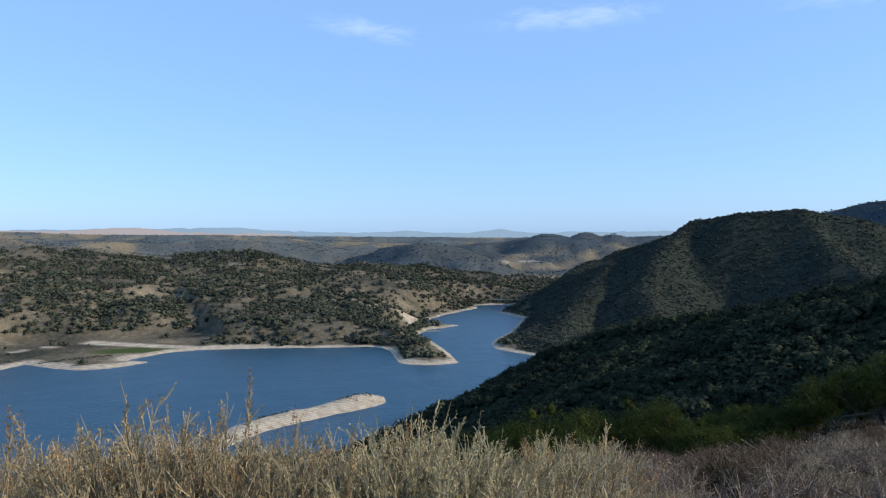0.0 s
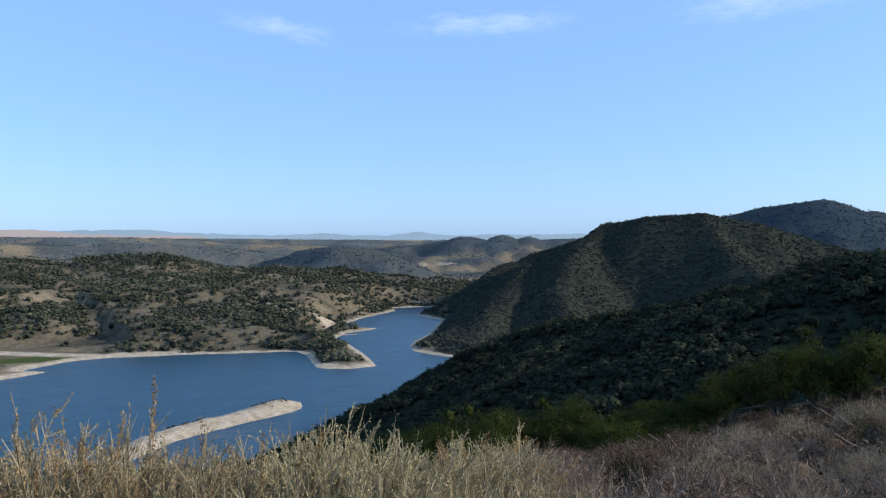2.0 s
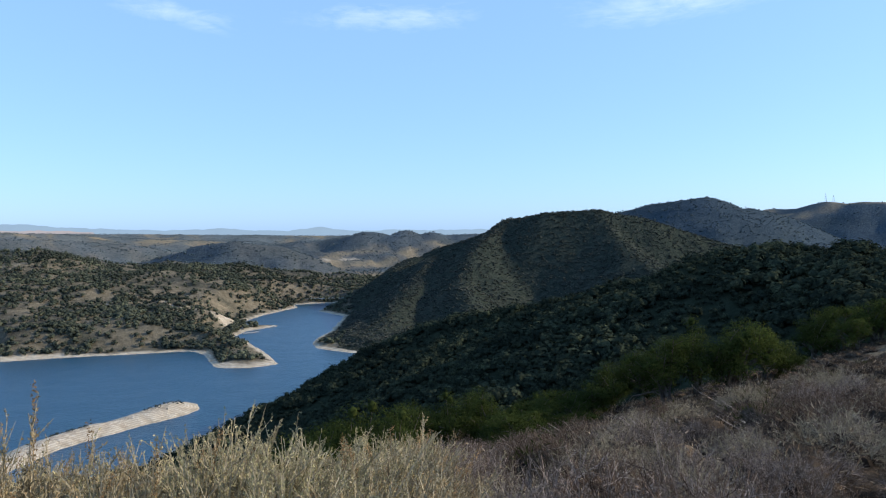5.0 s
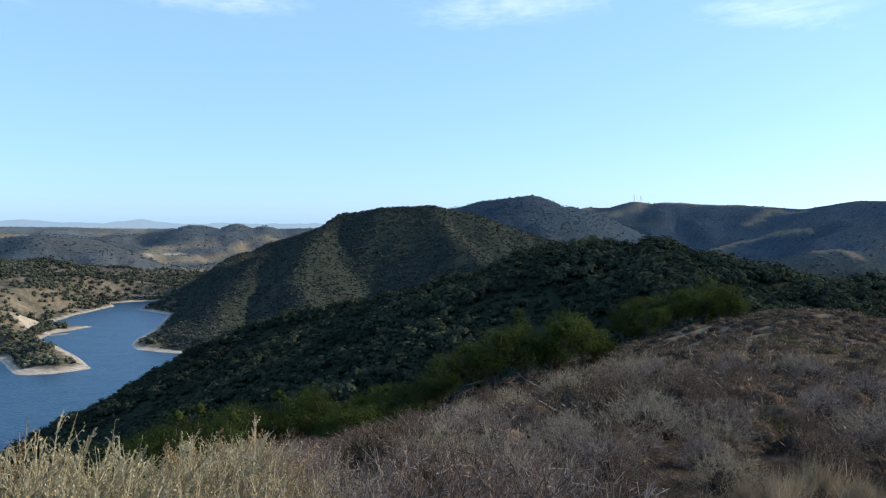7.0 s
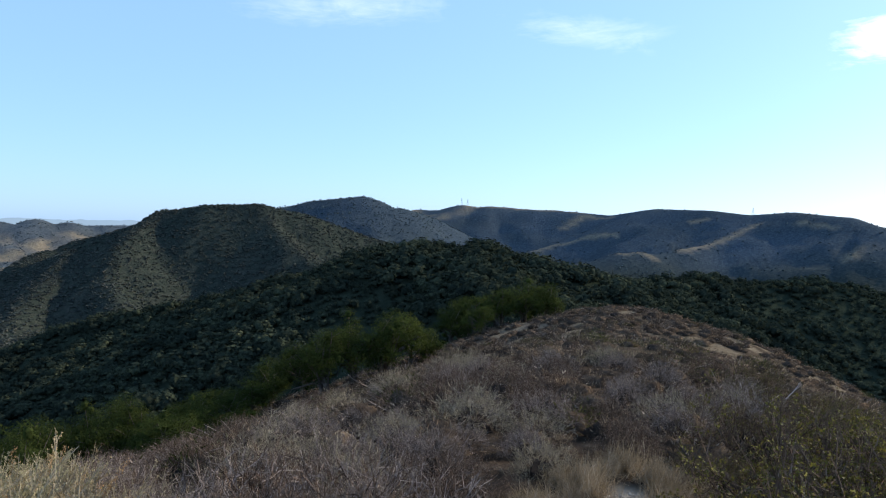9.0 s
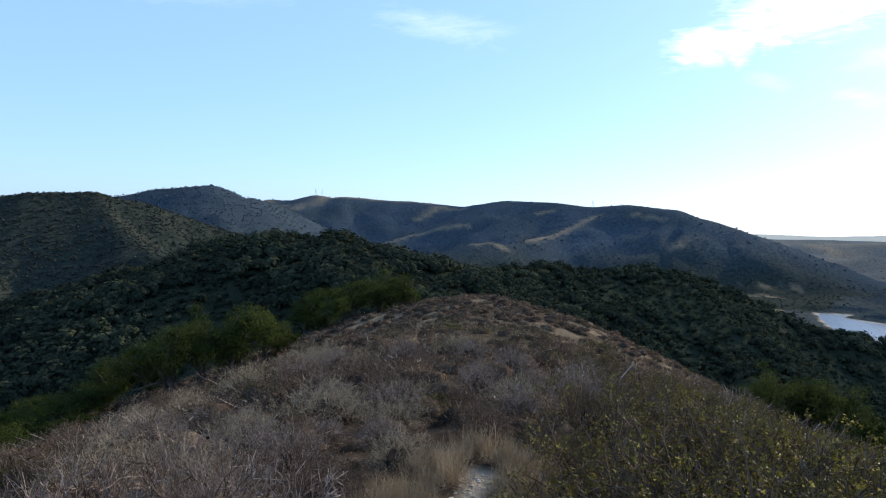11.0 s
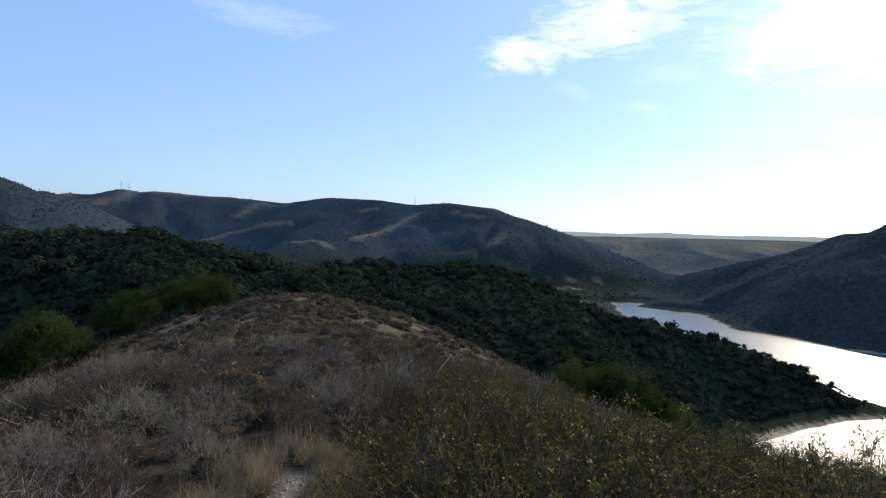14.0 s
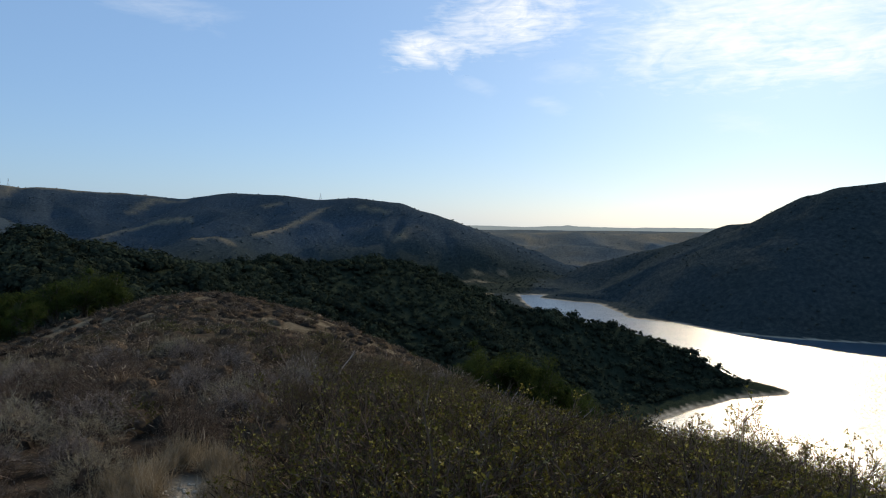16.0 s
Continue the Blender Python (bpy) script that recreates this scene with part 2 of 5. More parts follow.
# Ridge lines as (bearing, distance, height), then side slope, roundness of the top,
# depth of the gullies, share of straw grass, share of trees.
RIDGES = {
    "lookout": ([(232, 400, 168), (230, 120, 138), (0, 0, 130), (56, 20, 128.2), (56, 45, 124.3), (57, 65, 122.2), (56, 95, 113.5),
                 (51, 150, 106), (48, 230, 108), (46, 300, 117)], 0.56, 8, 2, 0.22, 0.85),
    "knoll": ([(24, 52, 112.3), (30, 53, 115.6), (36, 55, 116.8), (43, 64, 118.2), (50, 70, 119.9), (56, 67, 120.9), (62, 61, 120.5)], 0.52, 8, 1, 0.24, 0.85),
    "wooded_hill": ([(-6.9, 455, 2), (-1.2, 480, 6), (3.0, 490, 22), (6.7, 485, 36), (12.2, 465, 58), (16.6, 440, 75), (20.7, 415, 83),
                     (24.7, 390, 91), (29.1, 368, 99), (33.5, 347, 109), (38.1, 335, 120), (41.4, 330, 123), (45.1, 325, 121),
                     (48.8, 310, 115), (52.5, 300, 109)], 0.46, 14, 5, -0.4, 1.0),
    "wooded_spur": ([(53, 290, 107), (56.2, 340, 107), (59, 370, 105), (61.8, 390, 107), (66, 410, 105), (71, 430, 103), (75.1, 450, 103),
                     (77.4, 470, 91), (80.9, 490, 75), (83.8, 510, 67), (86.6, 530, 61), (89.7, 548, 54.5), (93.4, 560, 44), (97, 570, 33.5),
                     (100.3, 585, 17), (102.2, 597, 5)], 0.46, 14, 5, -0.4, 1.0),
    "great_hill": ([(5.6, 1330, 2), (8.1, 1300, 28), (9.9, 1280, 48), (14.4, 1250, 99), (17.4, 1220, 119), (19.1, 1180, 133),
                    (20.3, 1150, 147), (23.2, 1120, 158), (27, 1120, 160), (30.3, 1130, 148), (33.5, 1150, 127), (37.2, 1180, 104),
                    (40, 1200, 88)], 0.85, 20, 14, 0.0, 1.0),
    "great_spur": ([(20.1, 1150, 146), (18.2, 1080, 120), (16.9, 1000, 95), (16.2, 930, 64), (17.0, 850, 40)], 0.62, 10, 10, -0.3, 0.9),
    "great_rib": ([(27, 1120, 158), (28.1, 1060, 128), (29.9, 990, 97), (32.2, 920, 72), (34, 850, 45)], 0.62, 10, 10, -0.3, 0.9),
    "great_foot": ([(12.4, 1230, 82), (9.5, 1080, 48), (6.5, 960, 24), (4.6, 850, 6)], 0.60, 20, 8, 0.0, 1.0),
    "great_apron": ([(14, 1110, 88), (11.5, 960, 52), (9.3, 860, 24), (8.0, 800, 6)], 0.62, 20, 8, -0.3, 1.0),
    "peak_ridge": ([(24, 1900, 140), (26.4, 1900, 158), (29, 1900, 175), (31.7, 1900, 193), (35.1, 1850, 207), (37.6, 1850, 181),
                    (39, 1900, 172), (40.9, 1950, 146)], 0.42, 30, 30, 0.0, 1.0),
    "bald_hills": ([(37, 2750, 170), (39.9, 2700, 197), (41.6, 2650, 194), (43.6, 2600, 215), (44.8, 2580, 207), (46, 2550, 211),
                    (49.7, 2500, 198), (51.2, 2480, 198), (52.4, 2450, 193), (55.5, 2400, 180), (59, 2250, 200), (62.7, 2100, 192),
                    (65.9, 2000, 178), (68.9, 1900, 184), (72.1, 1820, 171), (73.9, 1760, 151), (76.7, 1700, 123), (79.1, 1650, 95),
                    (81.4, 1600, 65), (84.2, 1500, 24)], 0.38, 30, 24, -0.1, 0.14),
    "low_spur": ([(67.5, 1980, 176), (66.5, 1930, 159), (65.2, 1850, 134), (63.6, 1770, 108), (61.1, 1690, 92), (58.5, 1600, 66)], 0.34, 12, 9, -0.1, 0.3),
    "bald_spur": ([(58.5, 2330, 172), (57.5, 2300, 146), (56, 2250, 127), (53.8, 2170, 104), (51.5, 2100, 90), (49.5, 2030, 68)], 0.36, 12, 9, -0.1, 0.3),
    "foot_knoll": ([(61.5, 1720, 78), (59, 1660, 78), (57.8, 1640, 84), (56.2, 1620, 80), (54.6, 1590, 56)], 0.34, 12, 9, -0.1, 0.3),
    "south_hill": ([(84, 1420, 4), (86.1, 1430, 14), (88.7, 1400, 50), (92.6, 1350, 79), (96.4, 1300, 108), (98.3, 1280, 128),
                    (100.3, 1250, 134), (102.2, 1230, 154), (104, 1230, 176), (106.1, 1230, 190), (108.4, 1230, 197), (114, 1240, 205),
                    (125, 1300, 190)], 0.56, 25, 14, -0.25, 0.04),
    "south_spur": ([(104, 1230, 174), (105.5, 1120, 114), (102.7, 1030, 76), (100.1, 985, 44), (98.8, 950, 12)], 0.5, 12, 8, -0.25, 0.03),
    "south_rib": ([(98.3, 1280, 126), (96.8, 1110, 72), (94, 1090, 37), (91.4, 1090, 10)], 0.5, 12, 8, -0.25, 0.05),
    "oak_hills": ([(-50, 1800, 150), (-38, 1750, 140), (-32.5, 1700, 131), (-29.1, 1650, 107), (-26.2, 1600, 101), (-21.5, 1550, 90),
                   (-15.6, 1500, 99), (-13.9, 1480, 93), (-11.3, 1450, 71), (-8.5, 1400, 55), (-4.9, 1300, 27), (-1.2, 1230, 12)],
                  0.125, 20, 29, 0.12, 1.0),
    "oak_knoll": ([(-10.4, 1950, 42), (-7.6, 1900, 66), (-4.8, 1850, 96), (-2.1, 1800, 106), (0.7, 1800, 95), (3.1, 1750, 67),
                   (5.4, 1700, 22), (7.2, 1650, 6)], 0.42, 22, 30, 0.0, 1.0),
    "north_hills": ([(-1, 2750, 70), (2.6, 2700, 85), (5.4, 2700, 99), (7.4, 2650, 112), (8.4, 2600, 126), (9.3, 2600, 124), (10.4, 2580, 118), (11.8, 2600, 131), (12.7, 2600, 116), (13.8, 2580, 124), (15.4, 2600, 112),
                     (17.4, 2600, 116), (24, 2600, 110)], 0.26, 30, 48, 0.15, 0.9),
    "north_mesa": ([(-50, 3300, 165), (-32.5, 3300, 154), (-27.3, 3300, 140), (-21.5, 3200, 133), (-17.3, 3200, 133), (-10.3, 3300, 107),
                    (-6.2, 3200, 95), (-1.1, 3200, 86)], 0.11, 40, 34, 0.24, 0.9),
    "plain_ridge": ([(-38, 2500, 112), (-34, 2500, 110), (-27, 2480, 118), (-22, 2550, 106), (-17, 2500, 112), (-12, 2550, 98), (-9, 2600, 84)], 0.17, 25, 46, 0.15, 0.9),
    "plain_far": ([(-40, 3950, 131), (-25, 3950, 126), (-15, 3900, 128), (-5, 3950, 114), (4, 3900, 106), (12, 3900, 104), (20, 3900, 104)], 0.09, 40, 60, 0.2, 0.8),
    "far_hills": ([(75, 3000, 75), (79.1, 2800, 71), (84.2, 3000, 78), (86.9, 2900, 88), (90, 3000, 77), (94.7, 3400, 84), (98.8, 3400, 90),
                   (112, 3400, 95)], 0.16, 50, 55, 0.12, 0.03),
    "valley_hills": ([(80, 2250, 30), (82.8, 2300, 40), (86, 2300, 55), (89.6, 2200, 48), (93, 2100, 46)], 0.18, 50, 44, 0.14, 0.05),
    "coast": ([(70, 4800, 68), (79.1, 4750, 70), (86, 4750, 74), (96.7, 4750, 80), (115, 4750, 80)], 0.05, 80, 6, 0.2, 0.0),
    "horizon": ([(-60, 4850, 96), (-30, 4850, 98), (0, 4850, 92), (30, 4850, 100), (60, 4850, 96)], 0.05, 80, 6, 0.2, 0.0),
}
RIDGE_NAMES = list(RIDGES)

# The reservoir's outline as (bearing, distance): the north arm, then the south arm.
NORTH_ARM = [(-75, 700), (-45, 830), (-36, 840), (-32.7, 815), (-31.2, 836), (-29.6, 796), (-28.2, 771), (-25.6, 764), (-22.9, 784), (-24.6, 806), (-22.8, 826),
             (-21.6, 839), (-19.6, 843), (-15.3, 832), (-10.9, 818), (-6.3, 812), (-5.3, 806), (-4.5, 777), (-3.8, 714), (-3.3, 698),
             (-1.2, 690), (1.4, 700), (0.7, 743), (-1.0, 850), (-2.1, 904), (-1.2, 946), (1.5, 989), (-0.5, 1004), (-1.9, 1025),
             (0.2, 1122), (2.8, 1212), (2.6, 1259), (4.4, 1275), (5.8, 1272), (5.1, 1202), (4.4, 1151), (6.5, 1075)]
NORTH_ARM += [(5.3, 911), (4.4, 862), (3.8, 818), (4.4, 786), (6.7, 751), (9.5, 735), (9.5, 700), (4, 590), (-1, 515), (-5.5, 462), (-8, 432),
              (-12, 408), (-17, 408), (-19.5, 425), (-17.5, 452), (-14.5, 478), (-11.2, 497), (-9.1, 512), (-5.9, 529), (-4.8, 542), (-4.9, 558), (-5.9, 572), (-8.2, 564), (-11.4, 530),
              (-14.1, 519), (-16.7, 500), (-18.9, 470), (-24, 430), (-36, 400), (-75, 380)]
SOUTH_ARM = [(84.4, 1235), (84, 1184), (86.1, 1151), (88.8, 1130), (90.6, 1023), (91, 984), (94.9, 950), (98.6, 897), (102.9, 889),
             (108.8, 911), (130, 900), (140, 400), (120, 250), (105, 300), (97, 390), (93, 462), (94.5, 487), (96.8, 523), (99.2, 558),
             (102.6, 592), (103, 606), (102, 622), (98, 650), (92, 680), (88, 750), (85.5, 900), (83, 1100), (82.4, 1220)]


PATH_LINE = [(53.5, 2.6), (55.6, 3.6), (56.8, 4.6), (57.6, 5.6)]


def path_distance(X, Y):
    """Distance to the footpath along the ridge."""
    best = np.full(np.shape(X), 1e9)
    p = [at(*q) for q in PATH_LINE]
    for (ax, ay), (bx, by) in zip(p, p[1:]):
        dx, dy = bx - ax, by - ay
        t = np.clip(((X - ax) * dx + (Y - ay) * dy) / (dx * dx + dy * dy), 0, 1)
        best = np.minimum(best, np.hypot(X - ax - t * dx, Y - ay - t * dy))
    return best


def shore_distance(X, Y):
    """Distance to the waterline, negative over water."""
    best, inside = np.full(X.shape, 1e9), np.zeros(X.shape, bool)
    for arm in (NORTH_ARM, SOUTH_ARM):
        p = [at(*q) for q in arm]
        within = np.zeros(X.shape, bool)
        for (ax, ay), (bx, by) in zip(p, p[1:] + p[:1]):
            dx, dy = bx - ax, by - ay
            t = np.clip(((X - ax) * dx + (Y - ay) * dy) / (dx * dx + dy * dy), 0, 1)
            best = np.minimum(best, np.hypot(X - ax - t * dx, Y - ay - t * dy))
            cross = (ay > Y) != (by > Y)
            within ^= cross & (X < ax + (Y - ay) * dx / (dy if dy else 1e-9))
        inside |= within
    return np.where(inside, -best, best)


def land(X, Y):
    """Height, distance to the shore, and for each spot the ridge that it belongs to."""
    R = np.hypot(X, Y)
    warp_x = X + 30 * (fbm(X / 160, Y / 160, 3) - 0.5) * smooth(200, 700, R)
    warp_y = Y + 30 * (fbm(X / 160 + 40, Y / 160 + 9, 3) - 0.5) * smooth(200, 700, R)
    total, top, which = np.zeros(X.shape), np.full(X.shape, -1e9), np.zeros(X.shape, int)
    base = 7 + 5 * fbm(X / 120, Y / 120, 3)
    total += np.exp(np.clip(base / 4, -40, 60))
    gull = np.abs(fbm(X / 190 + 3, Y / 190 + 8, 4) - 0.5) * 4
    fine_gull = np.abs(fbm(X / 60 + 31, Y / 60 + 18, 3) - 0.5) * 4
    for k, name in enumerate(RIDGE_NAMES):
        pts, slope, soft, gully, _, _ = RIDGES[name]
        p = [at(*q) for q in pts]
        h, off, run, gone = np.full(X.shape, -1e9), np.zeros(X.shape), np.zeros(X.shape), 0.0
        for (ax, ay, az), (bx, by, bz) in zip(p, p[1:]):
            dx, dy = bx - ax, by - ay
            span = math.hypot(dx, dy)
            t = np.clip(((warp_x - ax) * dx + (warp_y - ay) * dy) / (span * span), 0, 1)
            d = np.hypot(warp_x - ax - t * dx, warp_y - ay - t * dy)
            v = az + t * (bz - az) - slope * (np.sqrt(d * d + soft * soft) - soft)
            better = v > h
            h, off, run = np.where(better, v, h), np.where(better, d, off), np.where(better, gone + t * span, run)
            gone += span
        cut = 1 - np.exp(-(off / (soft * 4)) ** 1.5)
        if gully > 8:
            rib = np.abs(fbm(run / (150 if gully < 30 else 210) + 7 * k, off / 700 + 3 * k, 3) - 0.5) * 4
            h = h + gully * cut * (0.75 * (rib - 0.75) + 0.4 * (gull - 0.75) + 0.2 * (fine_gull - 0.75))
        else:
            h = h + gully * cut * ((gull - 0.75) + 0.25 * (fine_gull - 0.75))
        which = np.where(h > top, k, which)
        top = np.maximum(top, h)
        total += np.exp(np.clip(h / 4, -40, 60))
    z = 4 * np.log(total)
    d = shore_distance(X, Y) + 5 * (fbm(X / 22, Y / 22, 3) - 0.5)
    bank = np.where(d < 0, np.maximum(d * 0.25, -12), np.minimum(d, 28) * (0.17 + 0.15 * smooth(660, 590, R) * (X < 0)) + np.maximum(d - 28, 0) * 0.75)
    bank = bank + smooth(2, 12, d) * 1.2 * (fbm(X / 9, Y / 9, 3) - 0.5)
    z = np.minimum(z, bank)
    flat = smooth(-17, -21, np.degrees(np.arctan2(X, Y))) * smooth(985, 935, R) * smooth(620, 700, R)
    z = np.where(d > 0, z * (1 - flat) + flat * np.minimum(z, 1.0 + 0.03 * np.maximum(d, 0) + 1.5 * fbm(X / 25, Y / 25, 3)), z)
    z = z + smooth(1.5, 6, R) * 0.25 * (fbm(X / 1.7, Y / 1.7, 3) - 0.5) * smooth(200, 60, R)
    return z, d, which


GRASS = np.array([RIDGES[n][4] for n in RIDGE_NAMES])
PALE = np.array([{"oak_hills": 0.58, "oak_knoll": 0.12, "north_hills": 0.1, "north_mesa": 0.16, "plain_ridge": 0.1, "plain_far": 0.1, "far_hills": 0.55, "valley_hills": 0.5, "coast": 0.3}.get(n, 0.0) for n in RIDGE_NAMES])
DRY = np.array([{"wooded_hill": 0.0, "wooded_spur": 0.0, "great_foot": 0.0, "great_apron": 0.0, "great_hill": 0.0, "great_spur": 0.12, "great_rib": 0.12, "peak_ridge": 0.0, "bald_hills": 0.05,
                 "south_hill": 0.12, "south_spur": 0.12, "south_rib": 0.12, "low_spur": 0.05, "bald_spur": 0.05, "foot_knoll": 0.05, "oak_hills": 0.4, "oak_knoll": 0.15, "north_hills": 0.08, "north_mesa": 0.08, "far_hills": 0.12, "valley_hills": 0.12, "coast": 0.0, "horizon": 0.0, "plain_ridge": 0.3, "plain_far": 0.1}.get(n, 0.6) for n in RIDGE_NAMES])
TREES = np.array([RIDGES[n][5] for n in RIDGE_NAMES])


def mesh_of(name, verts, faces, mats, smooth_shade=False, index=None):
    """A mesh from arrays of corner places and of triangles or quads."""
    me = bpy.data.meshes.new(name)
    verts, faces = np.asarray(verts, np.float32), np.asarray(faces, np.int32)
    n = faces.shape[1]
    me.vertices.add(len(verts))
    me.vertices.foreach_set("co", verts.ravel())
    me.loops.add(faces.size)
    me.loops.foreach_set("vertex_index", faces.ravel())
    me.polygons.add(len(faces))
    me.polygons.foreach_set("loop_start", np.arange(0, faces.size, n, dtype=np.int32))
    me.polygons.foreach_set("use_smooth", np.full(len(faces), smooth_shade))
    for m in mats:
        me.materials.append(m)
    if index is not None:
        me.polygons.foreach_set("material_index", np.asarray(index, np.int32))
    me.update(calc_edges=True)
    me.validate()
    return me


# ---- the ground, one sheet out to the horizon
bear = np.concatenate([np.arange(-36, 112.01, 0.4), np.arange(115, 324, 4.0)])
dist = np.concatenate([[0.004, 0.4], np.geomspace(1.0, 30, 70), np.arange(30.6, 100, 0.85), np.geomspace(101, 330, 46), np.arange(335, 700, 8.0), np.arange(705, 1300, 5.5),
                       np.geomspace(1310, 4950, 110)])
BB, RR = np.meshgrid(np.radians(bear), dist, indexing="ij")
GX, GY = RR * np.sin(BB), RR * np.cos(BB)
GZ, GD, GW = land(GX, GY)
nb, nr = GX.shape
ii, jj = np.meshgrid(np.arange(nb), np.arange(nr - 1), indexing="ij")
i2 = (ii + 1) % nb
quads = np.stack([ii * nr + jj, i2 * nr + jj, i2 * nr + jj + 1, ii * nr + jj + 1], -1).reshape(-1, 4)[:, ::-1]
ground_mesh = mesh_of("ground", np.stack([GX, GY, GZ], -1).reshape(-1, 3), quads, [M_GROUND], True)


def bare_noise(X, Y):
    """Where the scrub on the ridge leaves pale soil free."""
    return fbm(X / 2.3 + 9, Y / 2.3 + 2, 4)


# Grassy strips along the bald spurs: (bearing, distance) and half the width.
STRIPS = (([(66.5, 1871), (65.2, 1826), (63.6, 1764), (61.1, 1680)], 24), ([(59.1, 1594), (57.8, 1628), (56.2, 1610)], 17),
          ([(56.0, 2014), (53.8, 2082), (51.5, 2091), (49.5, 2028)], 20), ([(53.3, 2365), (52.0, 2303)], 32), ([(62.9, 1998), (61.7, 1999)], 16),
          ([(68.6, 1813), (71.3, 1760)], 14), ([(39.2, 2700), (40.9, 2526)], 40), ([(50.2, 1936), (52.9, 1866)], 14), ([(55.9, 2317), (53.3, 2387)], 26),
          ([(44.0, 2590), (46.0, 2540), (49.7, 2490), (53.0, 2440)], 26))


def straw_share(X, Y, which, R):
    g = GRASS[which]
    near_n = 0.6 * fbm(X / 90 + 57, Y / 90 + 32, 4) + 0.4 * fbm(X / 28 + 1, Y / 28 + 22, 3)
    far_n = 0.7 * fbm(X / 260 + 57, Y / 260 + 32, 4) + 0.3 * fbm(X / 80 + 1, Y / 80 + 22, 3)
    n = near_n + (far_n - near_n) * smooth(1300, 1700, R)
    strip = np.zeros(np.shape(X))
    for line, wide in STRIPS:
        p = [at(*q) for q in line]
        for (ax, ay), (bx, by) in zip(p, p[1:]):
            dx, dy = bx - ax, by - ay
            t = np.clip(((X - ax) * dx + (Y - ay) * dy) / (dx * dx + dy * dy), 0, 1)
            off = np.hypot(X - ax - t * dx, Y - ay - t * dy)
            strip = np.maximum(strip, smooth(0.8 * wide, 0.35 * wide, off + 1.4 * wide * (near_n - 0.5)))
    strip = 0.72 * strip
    n = np.maximum(n, 0.9 * strip)
    return np.maximum(strip, np.maximum(smooth(0.62 - 0.4 * g, 0.76 - 0.4 * g, n), PALE[which] * smooth(0.3, 0.6, n)))


_deg = np.degrees(BB)
on_spit = (_deg < -4.2) & (RR > 442) & (RR < 640)
ring = 1 + 0.7 * on_spit - 0.4 * ((_deg < 0) & (RR < 660) & ~on_spit) - 0.5 * ((_deg > -14) & (RR < 1500) & (RR > 720)) - 0.2 * (_deg > 60) - 0.4 * ((_deg > 60) & (RR <= 720))
shore = smooth(17, 10, GD / ring + 13 * (fbm(GX / 30, GY / 30, 3) - 0.5)) * (GD < 40)
# a dry bank across the flat, and a bare wash beside it
_ax, _ay = at(-27.0, 925)
_bx, _by = at(-20.5, 858)
_t = np.clip(((GX - _ax) * (_bx - _ax) + (GY - _ay) * (_by - _ay)) / ((_bx - _ax) ** 2 + (_by - _ay) ** 2), 0, 1)
_off = np.hypot(GX - _ax - _t * (_bx - _ax), GY - _ay - _t * (_by - _ay))
shore = np.maximum(shore, smooth(14, 6, _off + 8 * (fbm(GX / 20, GY / 20, 3) - 0.5)))
for _road, _wide in (([(-34, 1500), (-32.4, 1465), (-31.6, 1400), (-30.9, 1350)], 7), ([(-29.9, 921), (-29.5, 917)], 9), ([(-32.0, 905), (-31.2, 912)], 8),
                     ([(-6.0, 985), (-3.6, 1000), (-1.8, 960)], 26), ([(-1.6, 960), (-0.4, 1010), (0.6, 1090)], 12), ([(-13.0, 1010), (-9.5, 1060), (-6.5, 1000)], 4), ([(3.0, 2350), (5.0, 2300), (7.5, 2330)], 12)):
    for (_ax, _ay), (_bx, _by) in zip([at(*q) for q in _road], [at(*q) for q in _road[1:]]):
        _t = np.clip(((GX - _ax) * (_bx - _ax) + (GY - _ay) * (_by - _ay)) / ((_bx - _ax) ** 2 + (_by - _ay) ** 2), 0, 1)
        _off = np.hypot(GX - _ax - _t * (_bx - _ax), GY - _ay - _t * (_by - _ay))
        shore = np.maximum(shore, 0.85 * smooth(_wide, 0.4 * _wide, _off + 0.3 * _wide * (fbm(GX / 12, GY / 12, 3) - 0.5)))
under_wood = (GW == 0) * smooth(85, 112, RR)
straw = straw_share(GX, GY, GW, RR) * (1 - under_wood)
meadow = smooth(0, 0.5, 1 - np.hypot((np.degrees(BB) + 24) / 4.0, (RR - 856) / 24.0))
near_top = smooth(120, 85, RR)
soil = smooth(0.585, 0.63, bare_noise(GX, GY)) * smooth(14, 30, RR)
straw = straw * (1 - near_top) + near_top * ((smooth(12, 28, RR) - 0.5 * smooth(40, 52, RR)) * 0.25 + 0.5 * soil)
trail = 0.75 * smooth(0.2, 0.03, path_distance(GX, GY) + 0.5 * (fbm(GX * 2.5, GY * 2.5, 4) - 0.5))
shore = np.maximum(shore, trail)
dryness = (1 - under_wood) * DRY[GW] * smooth(0.3, 0.7, 0.5 * DRY[GW] + 0.5 * fbm(GX / 45 + 4, GY / 45, 3) + 0.1)
cover = np.stack([shore, straw, np.clip(meadow, 0, 1), dryness], -1).reshape(-1, 4)
layer = ground_mesh.color_attributes.new("cover", "FLOAT_COLOR", "POINT")
layer.data.foreach_set("color", cover.astype(np.float32).ravel())
# share of haze blue in the scrub colour: far off and southward
haze_layer = ground_mesh.attributes.new("sage", "FLOAT", "POINT")
haze_layer.data.foreach_set("value", (np.maximum(smooth(1400, 1700, RR), 0.45 * np.isin(GW, [RIDGE_NAMES.index(n) for n in ("south_hill", "south_spur", "south_rib")])) * (0.5 + 0.5 * fbm(GX / 80, GY / 80, 3))).astype(np.float32).ravel())
top_layer = ground_mesh.attributes.new("ridge_top", "FLOAT", "POINT")
